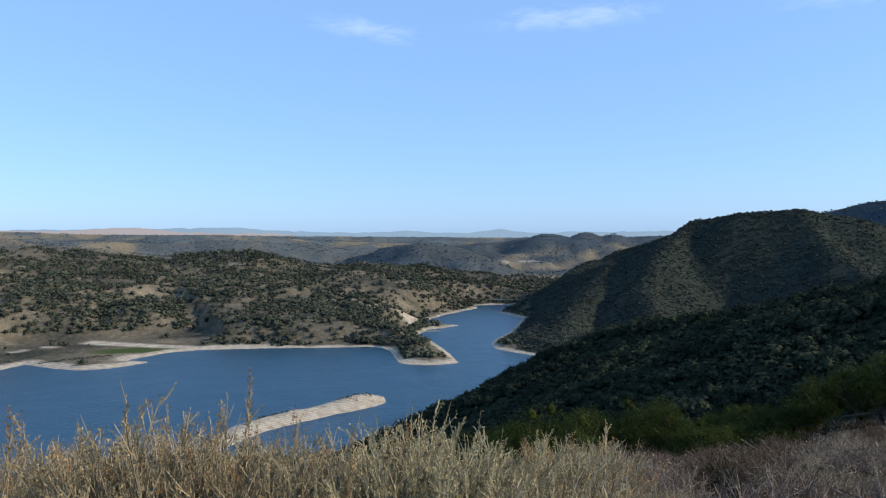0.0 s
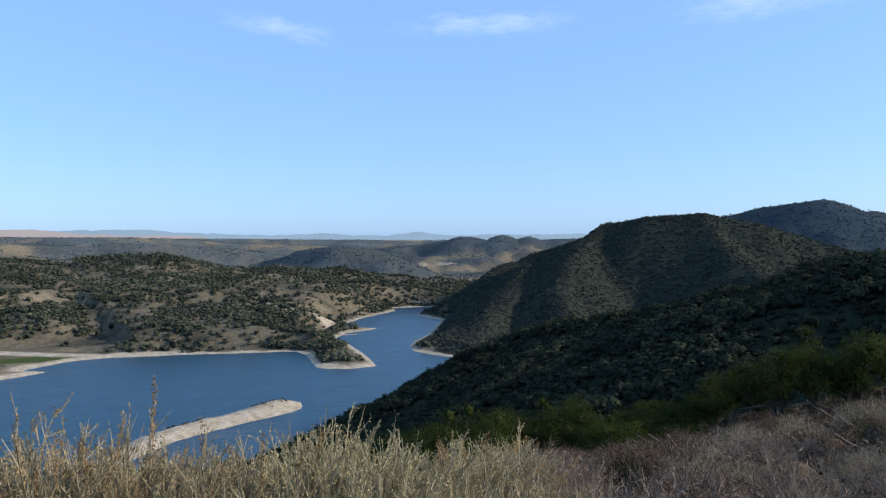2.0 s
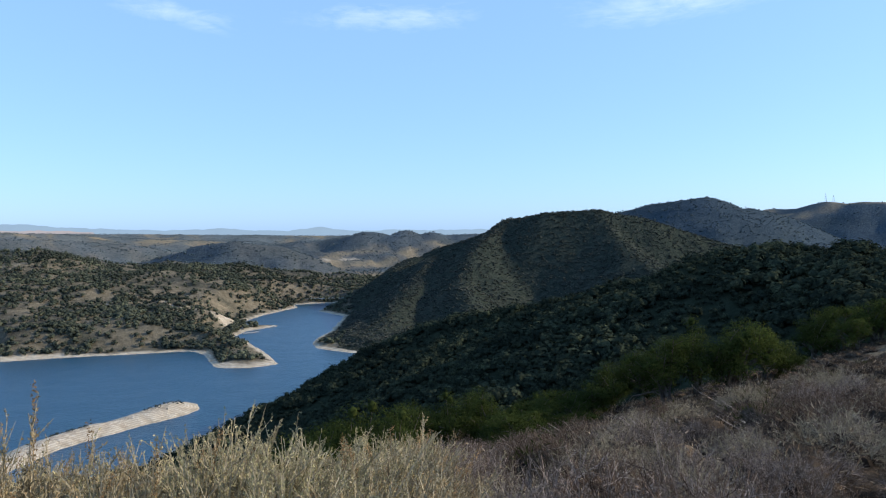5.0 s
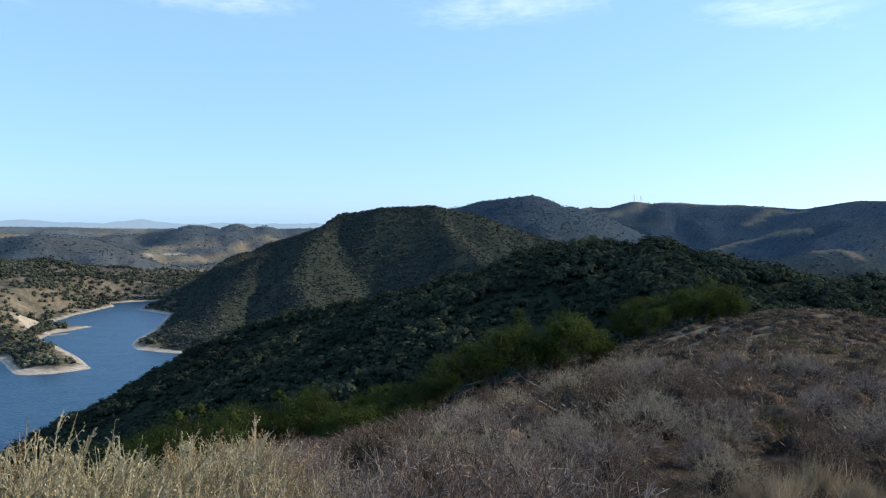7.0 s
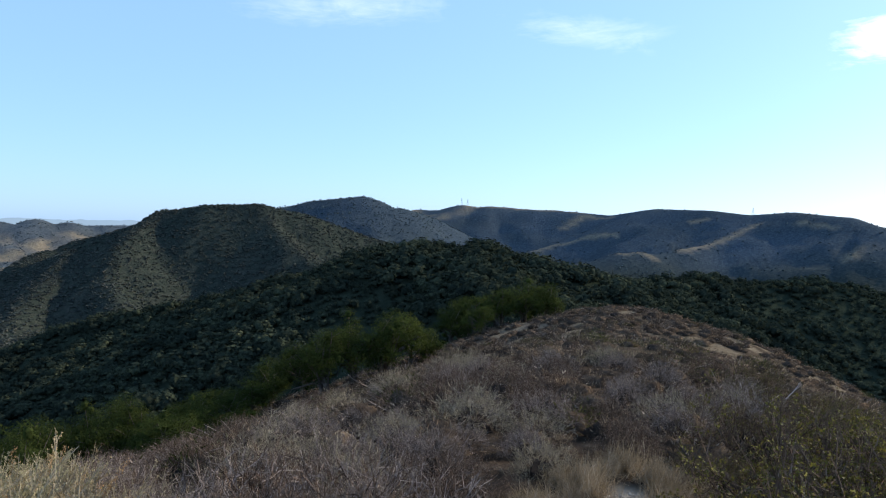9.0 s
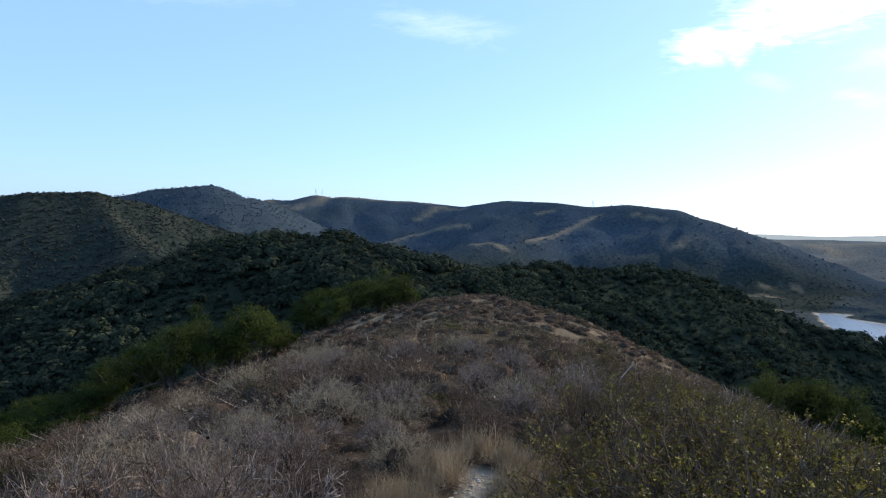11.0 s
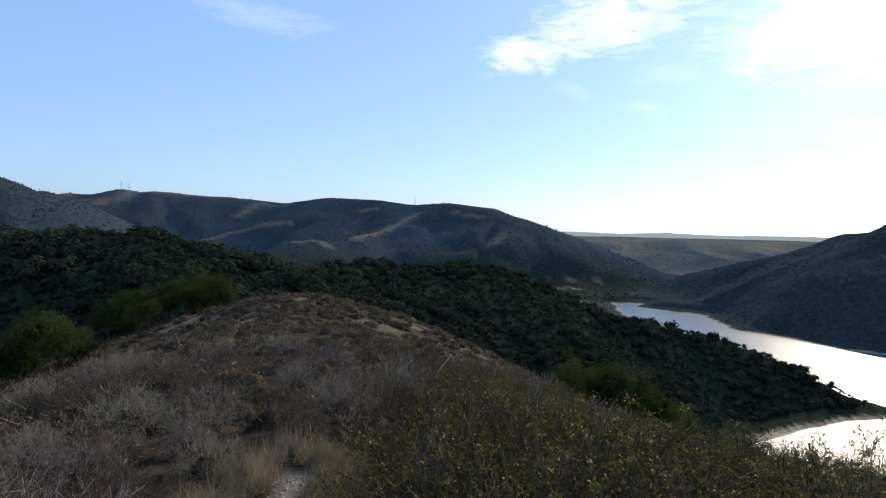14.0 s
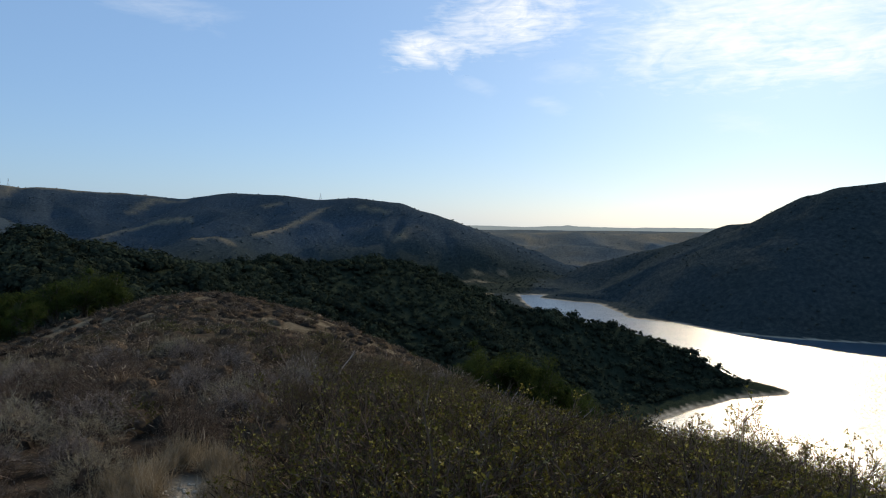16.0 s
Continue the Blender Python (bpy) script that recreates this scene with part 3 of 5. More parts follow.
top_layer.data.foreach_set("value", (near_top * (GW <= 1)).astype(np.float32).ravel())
# share of the paler haze colour on each ridge
FAR_HAZE = np.array([{"south_hill": 0.06, "south_spur": 0.12, "south_rib": 0.12, "bald_hills": 0.12, "low_spur": 0.12, "bald_spur": 0.12, "foot_knoll": 0.12, "north_hills": 0.3, "north_mesa": 0.9, "plain_ridge": 0.7, "plain_far": 1.0, "far_hills": 1.0, "valley_hills": 0.8, "coast": 1.0, "horizon": 1.0, "oak_knoll": 0.15}.get(n, 0.0) for n in RIDGE_NAMES])
far_haze_layer = ground_mesh.attributes.new("far_haze", "FLOAT", "POINT")
far_haze_layer.data.foreach_set("value", FAR_HAZE[GW].astype(np.float32).ravel())
# where the ground takes the mould colour with tree shade in it
mould_shade_layer = ground_mesh.attributes.new("mould_shade", "FLOAT", "POINT")
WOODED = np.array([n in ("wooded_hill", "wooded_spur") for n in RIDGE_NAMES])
mould_shade_layer.data.foreach_set("value", np.maximum(WOODED[GW] * 1.0, under_wood).astype(np.float32).ravel())
ground = tagged(new("ground", ground_mesh), "dry scrub-covered hills with pale bare lake shores", "hillside", kind="structure")

# ---- the water, one sheet at z = 0
bm = bmesh.new()
bmesh.ops.create_circle(bm, cap_ends=True, radius=2200, segments=64)
me = bpy.data.meshes.new("water")
bm.to_mesh(me)
bm.free()
me.materials.append(M_WATER)
water = tagged(new("water", me), "blue rippled water of a long reservoir", "lake", kind="structure")


# ---------------------------------------------------------------- woods
def crown_template(rng, blades, size, core):
    """Corner places and triangles of one tree: leaf sprays on three or four lumps round a core."""
    lumps = [(Vector((rng.uniform(-0.45, 0.45), rng.uniform(-0.45, 0.45), rng.uniform(0.45, 0.85))), rng.uniform(0.32, 0.55))
             for _ in range(4)] + [(Vector((0, 0, 0.6)), 0.55)]
    v, f = [], []
    for _ in range(blades):
        c, r = lumps[rng.randrange(len(lumps))]
        d = Vector((rng.gauss(0, 1), rng.gauss(0, 1), rng.gauss(0.25, 1))).normalized()
        p = c + d * r * rng.uniform(0.8, 1.08)
        p.z = max(p.z, 0.12)
        o = (p - Vector((0, 0, 0.35))).normalized()
        n = (d * 0.6 + o * 0.7 + Vector((rng.gauss(0, 0.26), rng.gauss(0, 0.26), rng.gauss(0.1, 0.26)))).normalized()
        a = n.orthogonal().normalized()
        a.rotate(Matrix.Rotation(rng.uniform(0, 6.28), 3, n))
        b = n.cross(a)
        s = size * rng.uniform(0.6, 1.3)
        k = len(v)
        v += [p + a * s, p - a * s * 0.5 + b * s * 0.8, p - a * s * 0.5 - b * s * 0.8]
        f.append((k, k + 1, k + 2))
    for c, r in lumps[len(lumps) - (0, 1, 3)[core]:]:
        bm = bmesh.new()
        bmesh.ops.create_icosphere(bm, subdivisions=1, radius=r * 0.68)
        k = len(v)
        v += [c + Vector(q.co) * rng.uniform(0.85, 1.15) for q in bm.verts]
        f += [tuple(k + q.index for q in t.verts) for t in bm.faces]
        bm.free()
    return np.array([tuple(q) for q in v]), np.array(f)


def woods(name, label, places, sizes, templates, mat, seed, soft=False):
    """Many trees in one mesh."""
    rng = np.random.RandomState(seed)
    pick = rng.randint(0, len(templates), len(places))
    V, F, I, C, n0 = [], [], [], [], 0
    for k, (tv, tf, *core) in enumerate(templates):
        P, S = places[pick == k], sizes[pick == k]
        if not len(P):
            continue
        a = rng.uniform(0, 6.28, len(P))
        ca, sa = np.cos(a)[:, None], np.sin(a)[:, None]
        x = (tv[None, :, 0] * ca - tv[None, :, 1] * sa) * S[:, :1] + P[:, :1]
        y = (tv[None, :, 0] * sa + tv[None, :, 1] * ca) * S[:, :1] + P[:, 1:2]
        z = tv[None, :, 2] * S[:, 1:2] + P[:, 2:3]
        V.append(np.stack([x, y, z], -1).reshape(-1, 3))
        F.append((tf[None] + (np.arange(len(P)) * len(tv))[:, None, None] + n0).reshape(-1, 3))
        I.append(np.tile(core[0] if core else np.zeros(len(tf), int), len(P)))
        C.append(np.repeat(rng.uniform(-1, 1, len(P)), len(tv)))
        n0 += len(P) * len(tv)
    me = mesh_of(name, np.concatenate(V), np.concatenate(F), [mat, M_BODY] if core else [mat], soft, np.concatenate(I))
    tone = me.attributes.new("tone", "FLOAT", "POINT")
    tone.data.foreach_set("value", np.concatenate(C).astype(np.float32))
    return tagged(new(name, me), label, "woodland", kind="stuff")


# How far below the line of sight each spot of the ground lies: woods in deep dips are thinned.
LIFT = (GZ - EYE[2]) / RR
DIP = (np.maximum.accumulate(LIFT, 1) - LIFT) * RR


def scatter(seed, count, r0, r1, spread, keep):
    """Spots by bearing and distance on land that keep() accepts."""
    rng = np.random.RandomState(seed)
    b = rng.uniform(-36, 112, count)
    r = (rng.uniform(0, 1, count) * (r1 ** spread - r0 ** spread) + r0 ** spread) ** (1 / spread)
    x, y = r * np.sin(np.radians(b)), r * np.cos(np.radians(b))
    z, d, w = land(x, y)
    dip = DIP[np.clip(((b + 36) / 0.4).astype(int), 0, nb - 1), np.clip(np.searchsorted(dist, r), 0, nr - 1)]
    ok = (d > np.where((b > -14) & (b < 30) & (r > 720), 8, np.where(r < 720, 20, 15))) & (z > 1.2) & ((dip < 9) | (rng.rand(count) < 0.12))
    x, y, z, w, r, b = (q[ok] for q in (x, y, z, w, r, b))
    ok = keep(x, y, z, w, r, b, rng)
    return np.stack([x, y, z], -1)[ok], r[ok], w[ok]


def wooded(x, y, z, w, r, b, rng):
    s = smooth(0.42, 1.0, straw_share(x, y, w, r))
    clump = smooth(0.37, 0.45, fbm(x / 75 + 13, y / 75 + 5, 4))
    flat = (b < -18) & (r < 960)
    clump = np.where(np.array(LOW_SCRUB)[w] | (r > 1900), 1.0, 0.25 + 0.75 * clump)
    return (rng.rand(len(x)) < TREES[w] * (1 - 0.93 * s) * clump) & ~(flat & (rng.rand(len(x)) < 0.97))


def near_wood(x, y, z, w, r, b, rng):
    edge = np.where(b < 36, smooth(100, 125, r), np.where(b > 60, smooth(78, 100, r), smooth(115, 150, r)))
    open_top = (w <= 1) & (b > 36) & (b < 62) & (r < 240)
    shore_land = ((b < -8.5) & (r > 395)) | ((b < -4) & (r > 480))
    return (rng.rand(len(x)) < TREES[w] * edge) & ~shore_land & ~(open_top & (rng.rand(len(x)) < 0.5))


_rng = random.Random(3)
NEAR_TREES = [crown_template(_rng, 210, 0.072, 2) for _ in range(8)]
MID_TREES = [crown_template(_rng, 42, 0.15, 1) for _ in range(8)]
FAR_TREES = [crown_template(_rng, 20, 0.21, 1) for _ in range(8)]
LOW_SCRUB = [n in ("great_hill", "great_spur", "great_rib", "great_foot", "great_apron", "peak_ridge", "bald_hills", "low_spur", "bald_spur", "foot_knoll", "south_hill", "south_spur", "south_rib") for n in RIDGE_NAMES]


def sized(r, lo, hi, seed, flat=1.0):
    rng = np.random.RandomState(seed)
    s = lo + (hi - lo) * rng.rand(len(r)) ** 1.6
    return np.stack([s, s * flat * rng.uniform(0.8, 1.25, len(r))], -1)


def clumped(P, S):
    """Larger and smaller trees stand in stretches."""
    k = 0.72 + 0.75 * smooth(0.36, 0.66, fbm(P[:, 0] / 24 + 2, P[:, 1] / 24 + 6, 3))
    return S * k[:, None]


def oak_country(x, y, z, w, r, b, rng):
    return wooded(x, y, z, w, r, b, rng) & ~np.array(LOW_SCRUB)[w]


def scrub_country(x, y, z, w, r, b, rng):
    return wooded(x, y, z, w, r, b, rng) & np.array(LOW_SCRUB)[w]


BUSHES = [crown_template(_rng, 6, 0.34, 1) for _ in range(6)]
P, r, w = scatter(11, 3600, 62, 250, 1.5, near_wood)
woods("oak_wood_near", "dense dark green oak wood on shaded slopes", P - (0, 0, 0.4), clumped(P, sized(r, 2.4, 5.2, 1, 0.85)), NEAR_TREES, M_OAK_SHADED, 1, True)
P, r, w = scatter(15, 45000, 235, 660, 1.2, near_wood)
woods("oak_wood_ridge", "closed dark oak canopy on wooded ridges", P - (0, 0, 0.4), clumped(P, sized(r, 2.0, 5.2, 5, 0.74)), MID_TREES, M_OAK_SHADED, 5, True)
P, r, w = scatter(12, 62000, 640, 1560, 1.2, oak_country)
woods("oak_wood_far", "scattered oaks over sunlit straw-coloured hills", P - (0, 0, 0.5), sized(r, 4.4, 9.0, 2, 0.75), FAR_TREES, M_OAK_FAR, 2, True)
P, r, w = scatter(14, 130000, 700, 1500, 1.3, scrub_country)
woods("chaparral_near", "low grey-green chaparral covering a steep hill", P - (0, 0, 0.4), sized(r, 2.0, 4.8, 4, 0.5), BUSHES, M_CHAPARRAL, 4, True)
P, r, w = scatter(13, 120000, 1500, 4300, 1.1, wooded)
woods("chaparral_far", "distant hillside chaparral and oaks with a haze-blue leaf colour", P - (0, 0, 0.8), sized(r, 2.4, 6.0, 3, 0.65), BUSHES, M_HAZE_SCRUB, 3, True)


# ---- low scrub on the crests of the spit and of the sandy point
g = np.random.RandomState(23)
spots = []
for b0, d0, b1, d1, n in ((-8.8, 534, -6.1, 549, 30), (-15.2, 501, -12.7, 511, 28), (-31.0, 822, -25.6, 830, 150)):
    t = g.rand(n)
    spots.append(np.stack([b0 + t * (b1 - b0), d0 + t * (d1 - d0) + g.normal(0, 3.2, n)], -1))
spots = np.concatenate(spots)
x, y = spots[:, 1] * np.sin(np.radians(spots[:, 0])), spots[:, 1] * np.cos(np.radians(spots[:, 0]))
z, _d, _w = land(x, y)
ok = z > 0.8
woods("shore_scrub", "dark low scrub on pale sandy spits", np.stack([x, y, z - 0.2], -1)[ok], sized(x, 0.9, 2.4, 6, 0.6)[ok], BUSHES, M_CHAPARRAL, 12)


# ---------------------------------------------------------------- plants near the lookout
M_BARK = material("oak_bark", 0.95, 0.1)[0]
_nt = M_BARK.node_tree
_nt.links.new(ramp(_nt, noise_node(_nt, 9, 5), [(0.3, (0.035, 0.028, 0.022)), (0.7, (0.13, 0.11, 0.09))]),
              _nt.nodes["Principled BSDF"].inputs["Base Color"])
M_OAK = foliage("oak_leaves", (0.031, 0.046, 0.013), (0.086, 0.108, 0.032), None, 0.45, 0.8, 0.7)
M_SAGE = foliage("sage_leaves", (0.24, 0.185, 0.098), (0.52, 0.42, 0.235), (0.56, 0.40, 0.22), 0.3, 0.8, 3)
M_SAGE_GREEN = foliage("green_sage_leaves", (0.27, 0.24, 0.125), (0.58, 0.52, 0.29), (0.62, 0.53, 0.30), 0.3, 0.8, 3)
M_SEED = foliage("seed_heads", (0.27, 0.165, 0.08), (0.50, 0.33, 0.17), None, 0.3, 0.8, 3)
M_DRY = foliage("dry_twig_leaves", (0.062, 0.046, 0.034), (0.25, 0.192, 0.140), (0.46, 0.38, 0.29), 0.3, 0.9, 2, 9.0)
M_BRUSH = foliage("coyote_brush_leaves", (0.055, 0.053, 0.012), (0.18, 0.165, 0.038), (0.33, 0.29, 0.09), 0.45, 0.55, 3)
M_BODY = foliage("dense_twig_mass", (0.050, 0.038, 0.029), (0.120, 0.092, 0.068), None, 0.1, 0.95, 2, 9.0)
M_OLIVE = foliage("olive_scrub_leaves", (0.05, 0.054, 0.016), (0.13, 0.125, 0.042), None, 0.3, 0.8, 2, 9.0)
M_RIDGE_SAGE = foliage("ridge_sage_leaves", (0.062, 0.056, 0.038), (0.155, 0.138, 0.098), None, 0.25, 0.9, 2, 9.0)
M_PALE_DRY = foliage("pale_twig_tips", (0.085, 0.062, 0.047), (0.30, 0.235, 0.18), (0.52, 0.45, 0.38), 0.4, 0.8, 2)
M_STRAW = foliage("straw_blades", (0.21, 0.165, 0.105), (0.48, 0.39, 0.27), (0.58, 0.51, 0.40), 0.3, 0.85, 1.5)


M_TWIG = twig_material("grey_twigs", (0.080, 0.060, 0.050), (0.46, 0.375, 0.31))
M_TWIG_PALE = twig_material("tan_stalks", (0.20, 0.165, 0.105), (0.46, 0.39, 0.26))
M_TWIG_DARK = twig_material("dark_twigs", (0.035, 0.023, 0.016), (0.24, 0.165, 0.115))


def unit(v):
    return v / np.maximum(np.linalg.norm(v, axis=-1, keepdims=True), 1e-9)


def tubes(lines, radii, sides=3):
    """lines (N, K, 3) and radii (N, K): thin tapering stems as arrays of corners and quads."""
    n, k, _ = lines.shape
    way = unit(np.gradient(lines, axis=1))
    ref = np.where(np.abs(way[..., 2:]) > 0.9, np.array([1.0, 0, 0]), np.array([0, 0, 1.0]))
    a = unit(np.cross(way, ref))
    b = np.cross(way, a)
    ang = np.arange(sides) * 2 * np.pi / sides
    ring = lines[:, :, None] + radii[:, :, None, None] * (a[:, :, None] * np.cos(ang)[:, None] + b[:, :, None] * np.sin(ang)[:, None])
    i, j, s = np.meshgrid(np.arange(n), np.arange(k - 1), np.arange(sides), indexing="ij")
    s2 = (s + 1) % sides
    base = (i * k + j) * sides
    q = np.stack([base + s, base + s2, base + sides + s2, base + sides + s], -1).reshape(-1, 4)
    return ring.reshape(-1, 3), q


def blades(places, ways, length, width, rng):
    """Leaf triangles that start at places and point along ways."""
    side = unit(np.cross(ways, rng.normal(size=ways.shape)))
    L, W = np.asarray(length)[:, None], np.asarray(width)[:, None]
    tri = np.stack([places + ways * L, places - side * W + ways * L * 0.35, places + side * W + ways * L * 0.2], 1)
    return tri.reshape(-1, 3), np.arange(len(places) * 3).reshape(-1, 3)


def part(name, me, parent, label="", kind=""):
    """Links a mesh as one part under a thing."""
    ob = new(name, me)
    ob.parent = parent
    return tagged(ob, label, kind=kind)


def evened(lines_list, share=99.7):
    """Scales stems so that all but the tallest stay within height 1."""
    top = np.percentile(np.concatenate([q[..., 2].ravel() for q in lines_list]), share)
    return [q / top for q in lines_list]


def fan(rng, n, k, spread, bend, h0, h1, foot=0.12):
    """n stems of k points each, out of one foot; their tops lie within unit height."""
    a, lean = rng.uniform(0, 2 * np.pi, n), spread * np.sqrt(rng.uniform(0, 1, n))
    out = np.stack([np.cos(a), np.sin(a), np.zeros(n)], -1)
    h = rng.uniform(h0, h1, n)
    t = np.linspace(0, 1, k)
    f = out * foot * rng.uniform(0, 1, n)[:, None]
    p = f[:, None] + out[:, None] * (lean[:, None] * (t ** 0.8) * h[:, None])[..., None]
    p[..., 2] += t * h[:, None] * np.cos(lean * 0.7)[:, None]
    wob = np.cumsum(rng.normal(0, bend / k, (n, k, 3)), 1) * t[None, :, None]
    return p + wob


def along(rng, lines, n, t0, t1):
    """n random places on each line between t0 and t1 of its length, with the line's way there."""
    N, K, _ = lines.shape
    t = rng.uniform(t0, t1, (N, n)) * (K - 1)
    i = np.minimum(t.astype(int), K - 2)
    f = (t - i)[..., None]
    a, b = np.take_along_axis(lines, i[..., None], 1), np.take_along_axis(lines, i[..., None] + 1, 1)
    return (a * (1 - f) + b * f).reshape(-1, 3), unit(b - a).reshape(-1, 3)


def branch(rng, lines, n, k, length, spread):
    """n side twigs on each line."""
    p, w = along(rng, lines, n, 0.3, 1.0)
    d = unit(w + rng.normal(0, spread, w.shape) + np.array([0, 0, 0.25]))
    L = length * rng.uniform(0.5, 1.2, len(p))
    t = np.linspace(0, 1, k)
    q = p[:, None] + d[:, None] * (L[:, None] * t)[..., None]
    return q + np.cumsum(rng.normal(0, 0.10 * length / k, q.shape), 1) * t[None, :, None]


def taper(n, k, r0, r1):
    return np.repeat(np.linspace(r0, r1, k)[None], n, 0)


def joined(pairs):
    V, F, n = [], [], 0
    for v, f in pairs:
        V.append(v), F.append(f + n)
        n += len(v)
    return np.concatenate(V), np.concatenate(F)


def shoots(rng, lines, n, length, spread, width):
    """Fine side twigs as slender blades; returns the blades and the lines that they follow."""
    p, w = along(rng, lines, n, 0.25, 1.0)
    d = unit(w + rng.normal(0, spread, w.shape) + np.array([0, 0, 0.25]))
    L = length * rng.uniform(0.5, 1.3, len(p))
    return blades(p, d, L, np.full(len(p), width), rng), np.stack([p, p + d * L[:, None]], 1)


def crown_shoots(rng, seed, n, long, spread, rise, wander):
    """Shoots that stand out of the rounded top of a bush: lines of four points each, in uneven lobes."""
    a, u = rng.uniform(0, 2 * np.pi, n), rng.uniform(0.0, 1.0, n)
    flat = np.sqrt(1 - u * u)
    d = np.stack([np.cos(a) * flat, np.sin(a) * flat, u], -1)
    lobe = 1 + 0.16 * np.sin(3 * a + seed) * flat + 0.13 * np.sin(5 * a + 2 * seed + 3 * u) + 0.08 * np.sin(9 * a + 4 * u)
    foot = d * (0.66 * lobe * rng.uniform(0.72, 1.0, n))[:, None]
    w = unit(d * 0.8 + np.array([0, 0, rise]) + rng.normal(0, spread, d.shape))
    L = long * rng.uniform(0.55, 1.25, n)
    t = np.linspace(0, 1, 4)
    line = foot[:, None] + w[:, None] * (L[:, None] * t)[..., None]
    line = line + np.cumsum(rng.normal(0, wander * long, line.shape), 1) * t[None, :, None]
    line[..., 2] = np.maximum(line[..., 2], 0.01)
    return line


def sage(seed, leaf_mat, n=370, seeds=0.03):
    """Sage: a rounded bush set with short wands clad in tiny leaves, some topped with brown seed plumes."""
    rng = np.random.RandomState(seed)
    ob = new("sage_bush")
    stem = fan(rng, 16, 5, 1.0, 0.2, 0.32, 0.46, 0.2)
    wand = crown_shoots(rng, seed, n, 0.30, 0.36, 0.30, 0.045)
    side = branch(rng, wand, 5, 3, 0.12, 0.42)
    stem, wand, side = evened([stem, wand, side], 99.9)
    v, f = joined([tubes(stem, taper(16, 5, 0.012, 0.006)), tubes(wand, taper(n, 4, 0.0048, 0.0020)), tubes(side, taper(len(side), 3, 0.0028, 0.0014))])
    part("woody_frame", mesh_of("woody_frame", v, f, [M_TWIG_PALE]), ob, kind="stuff")
    runs = [along(rng, wand, 26, 0.1, 1.0), along(rng, side, 9, 0.05, 1.0)]
    p, w = (np.concatenate(q) for q in zip(*runs))
    p = p + rng.normal(0, 0.003, p.shape)
    d = unit(w + rng.normal(0, 0.75, w.shape))
    leaf = blades(p, d, rng.uniform(0.013, 0.026, len(p)), rng.uniform(0.0034, 0.0056, len(p)), rng)
    part("foliage", mesh_of("foliage", *leaf, [leaf_mat]), ob, kind="stuff")
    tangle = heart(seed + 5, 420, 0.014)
    part("inner_tangle", mesh_of("inner_tangle", *joined([lump(seed, 0.5), tangle]), [M_INNER_SHADE]), ob, kind="stuff")
    tips = wand[(rng.rand(n) < seeds) & (wand[:, 0, 2] > 0.45)]
    tips = tips[:, :1] + (tips - tips[:, :1]) * 1.35
    p, w = along(rng, tips, 150, 0.3, 1.0)
    d = unit(w * 0.7 + rng.normal(0, 0.6, w.shape))
    part("seed_plume", mesh_of("seed_plume", *blades(p + rng.normal(0, 0.008, p.shape), d, rng.uniform(0.010, 0.020, len(p)), rng.uniform(0.0030, 0.0050, len(p)), rng), [M_SEED]), ob,
         "dry brown seed heads", "stuff")
    return ob


def bushy(name, seed, stems, spread, twig_mat, leaf_mat, leaves, leaf_len, leaf_wide, wild, fine_wide=0.0016):
    """A bush of forked branches, many fine twigs and small leaves."""
    rng = np.random.RandomState(seed)
    ob = new(name)
    main = fan(rng, stems, 5, spread, 0.26, 0.62, 0.95, 0.45)
    main, side = evened([main, branch(rng, main, 7, 3, 0.28, wild)], 99.9)
    twig, fine = shoots(rng, side, 8, 0.14, wild, fine_wide)
    spray, tips = shoots(rng, fine[::2], 3, 0.065, wild * 1.2, fine_wide * 0.8)
    v, f = joined([tubes(main, taper(stems, 5, 0.0068, 0.0026)), tubes(side, taper(len(side), 3, 0.0036, 0.0018))])
    v, f = joined([(v, np.concatenate([f[:, [0, 1, 2]], f[:, [0, 2, 3]]])), twig, spray])
    part("woody_frame", mesh_of("woody_frame", v, f, [twig_mat]), ob, kind="stuff")
    p, w = along(rng, np.concatenate([fine[::2], tips[::2]]), leaves, 0.45, 1.0)
    d = unit(w + rng.normal(0, 0.8, w.shape))
    leaf = blades(p, d, leaf_len * rng.uniform(0.6, 1.4, len(p)), leaf_wide * rng.uniform(0.6, 1.4, len(p)), rng)
    part("foliage", mesh_of("foliage", *leaf, [leaf_mat]), ob, kind="stuff")
    part("inner_tangle", mesh_of("inner_tangle", *heart(seed + 5, 420, 0.014), [M_INNER_SHADE]), ob, kind="stuff")
    return ob


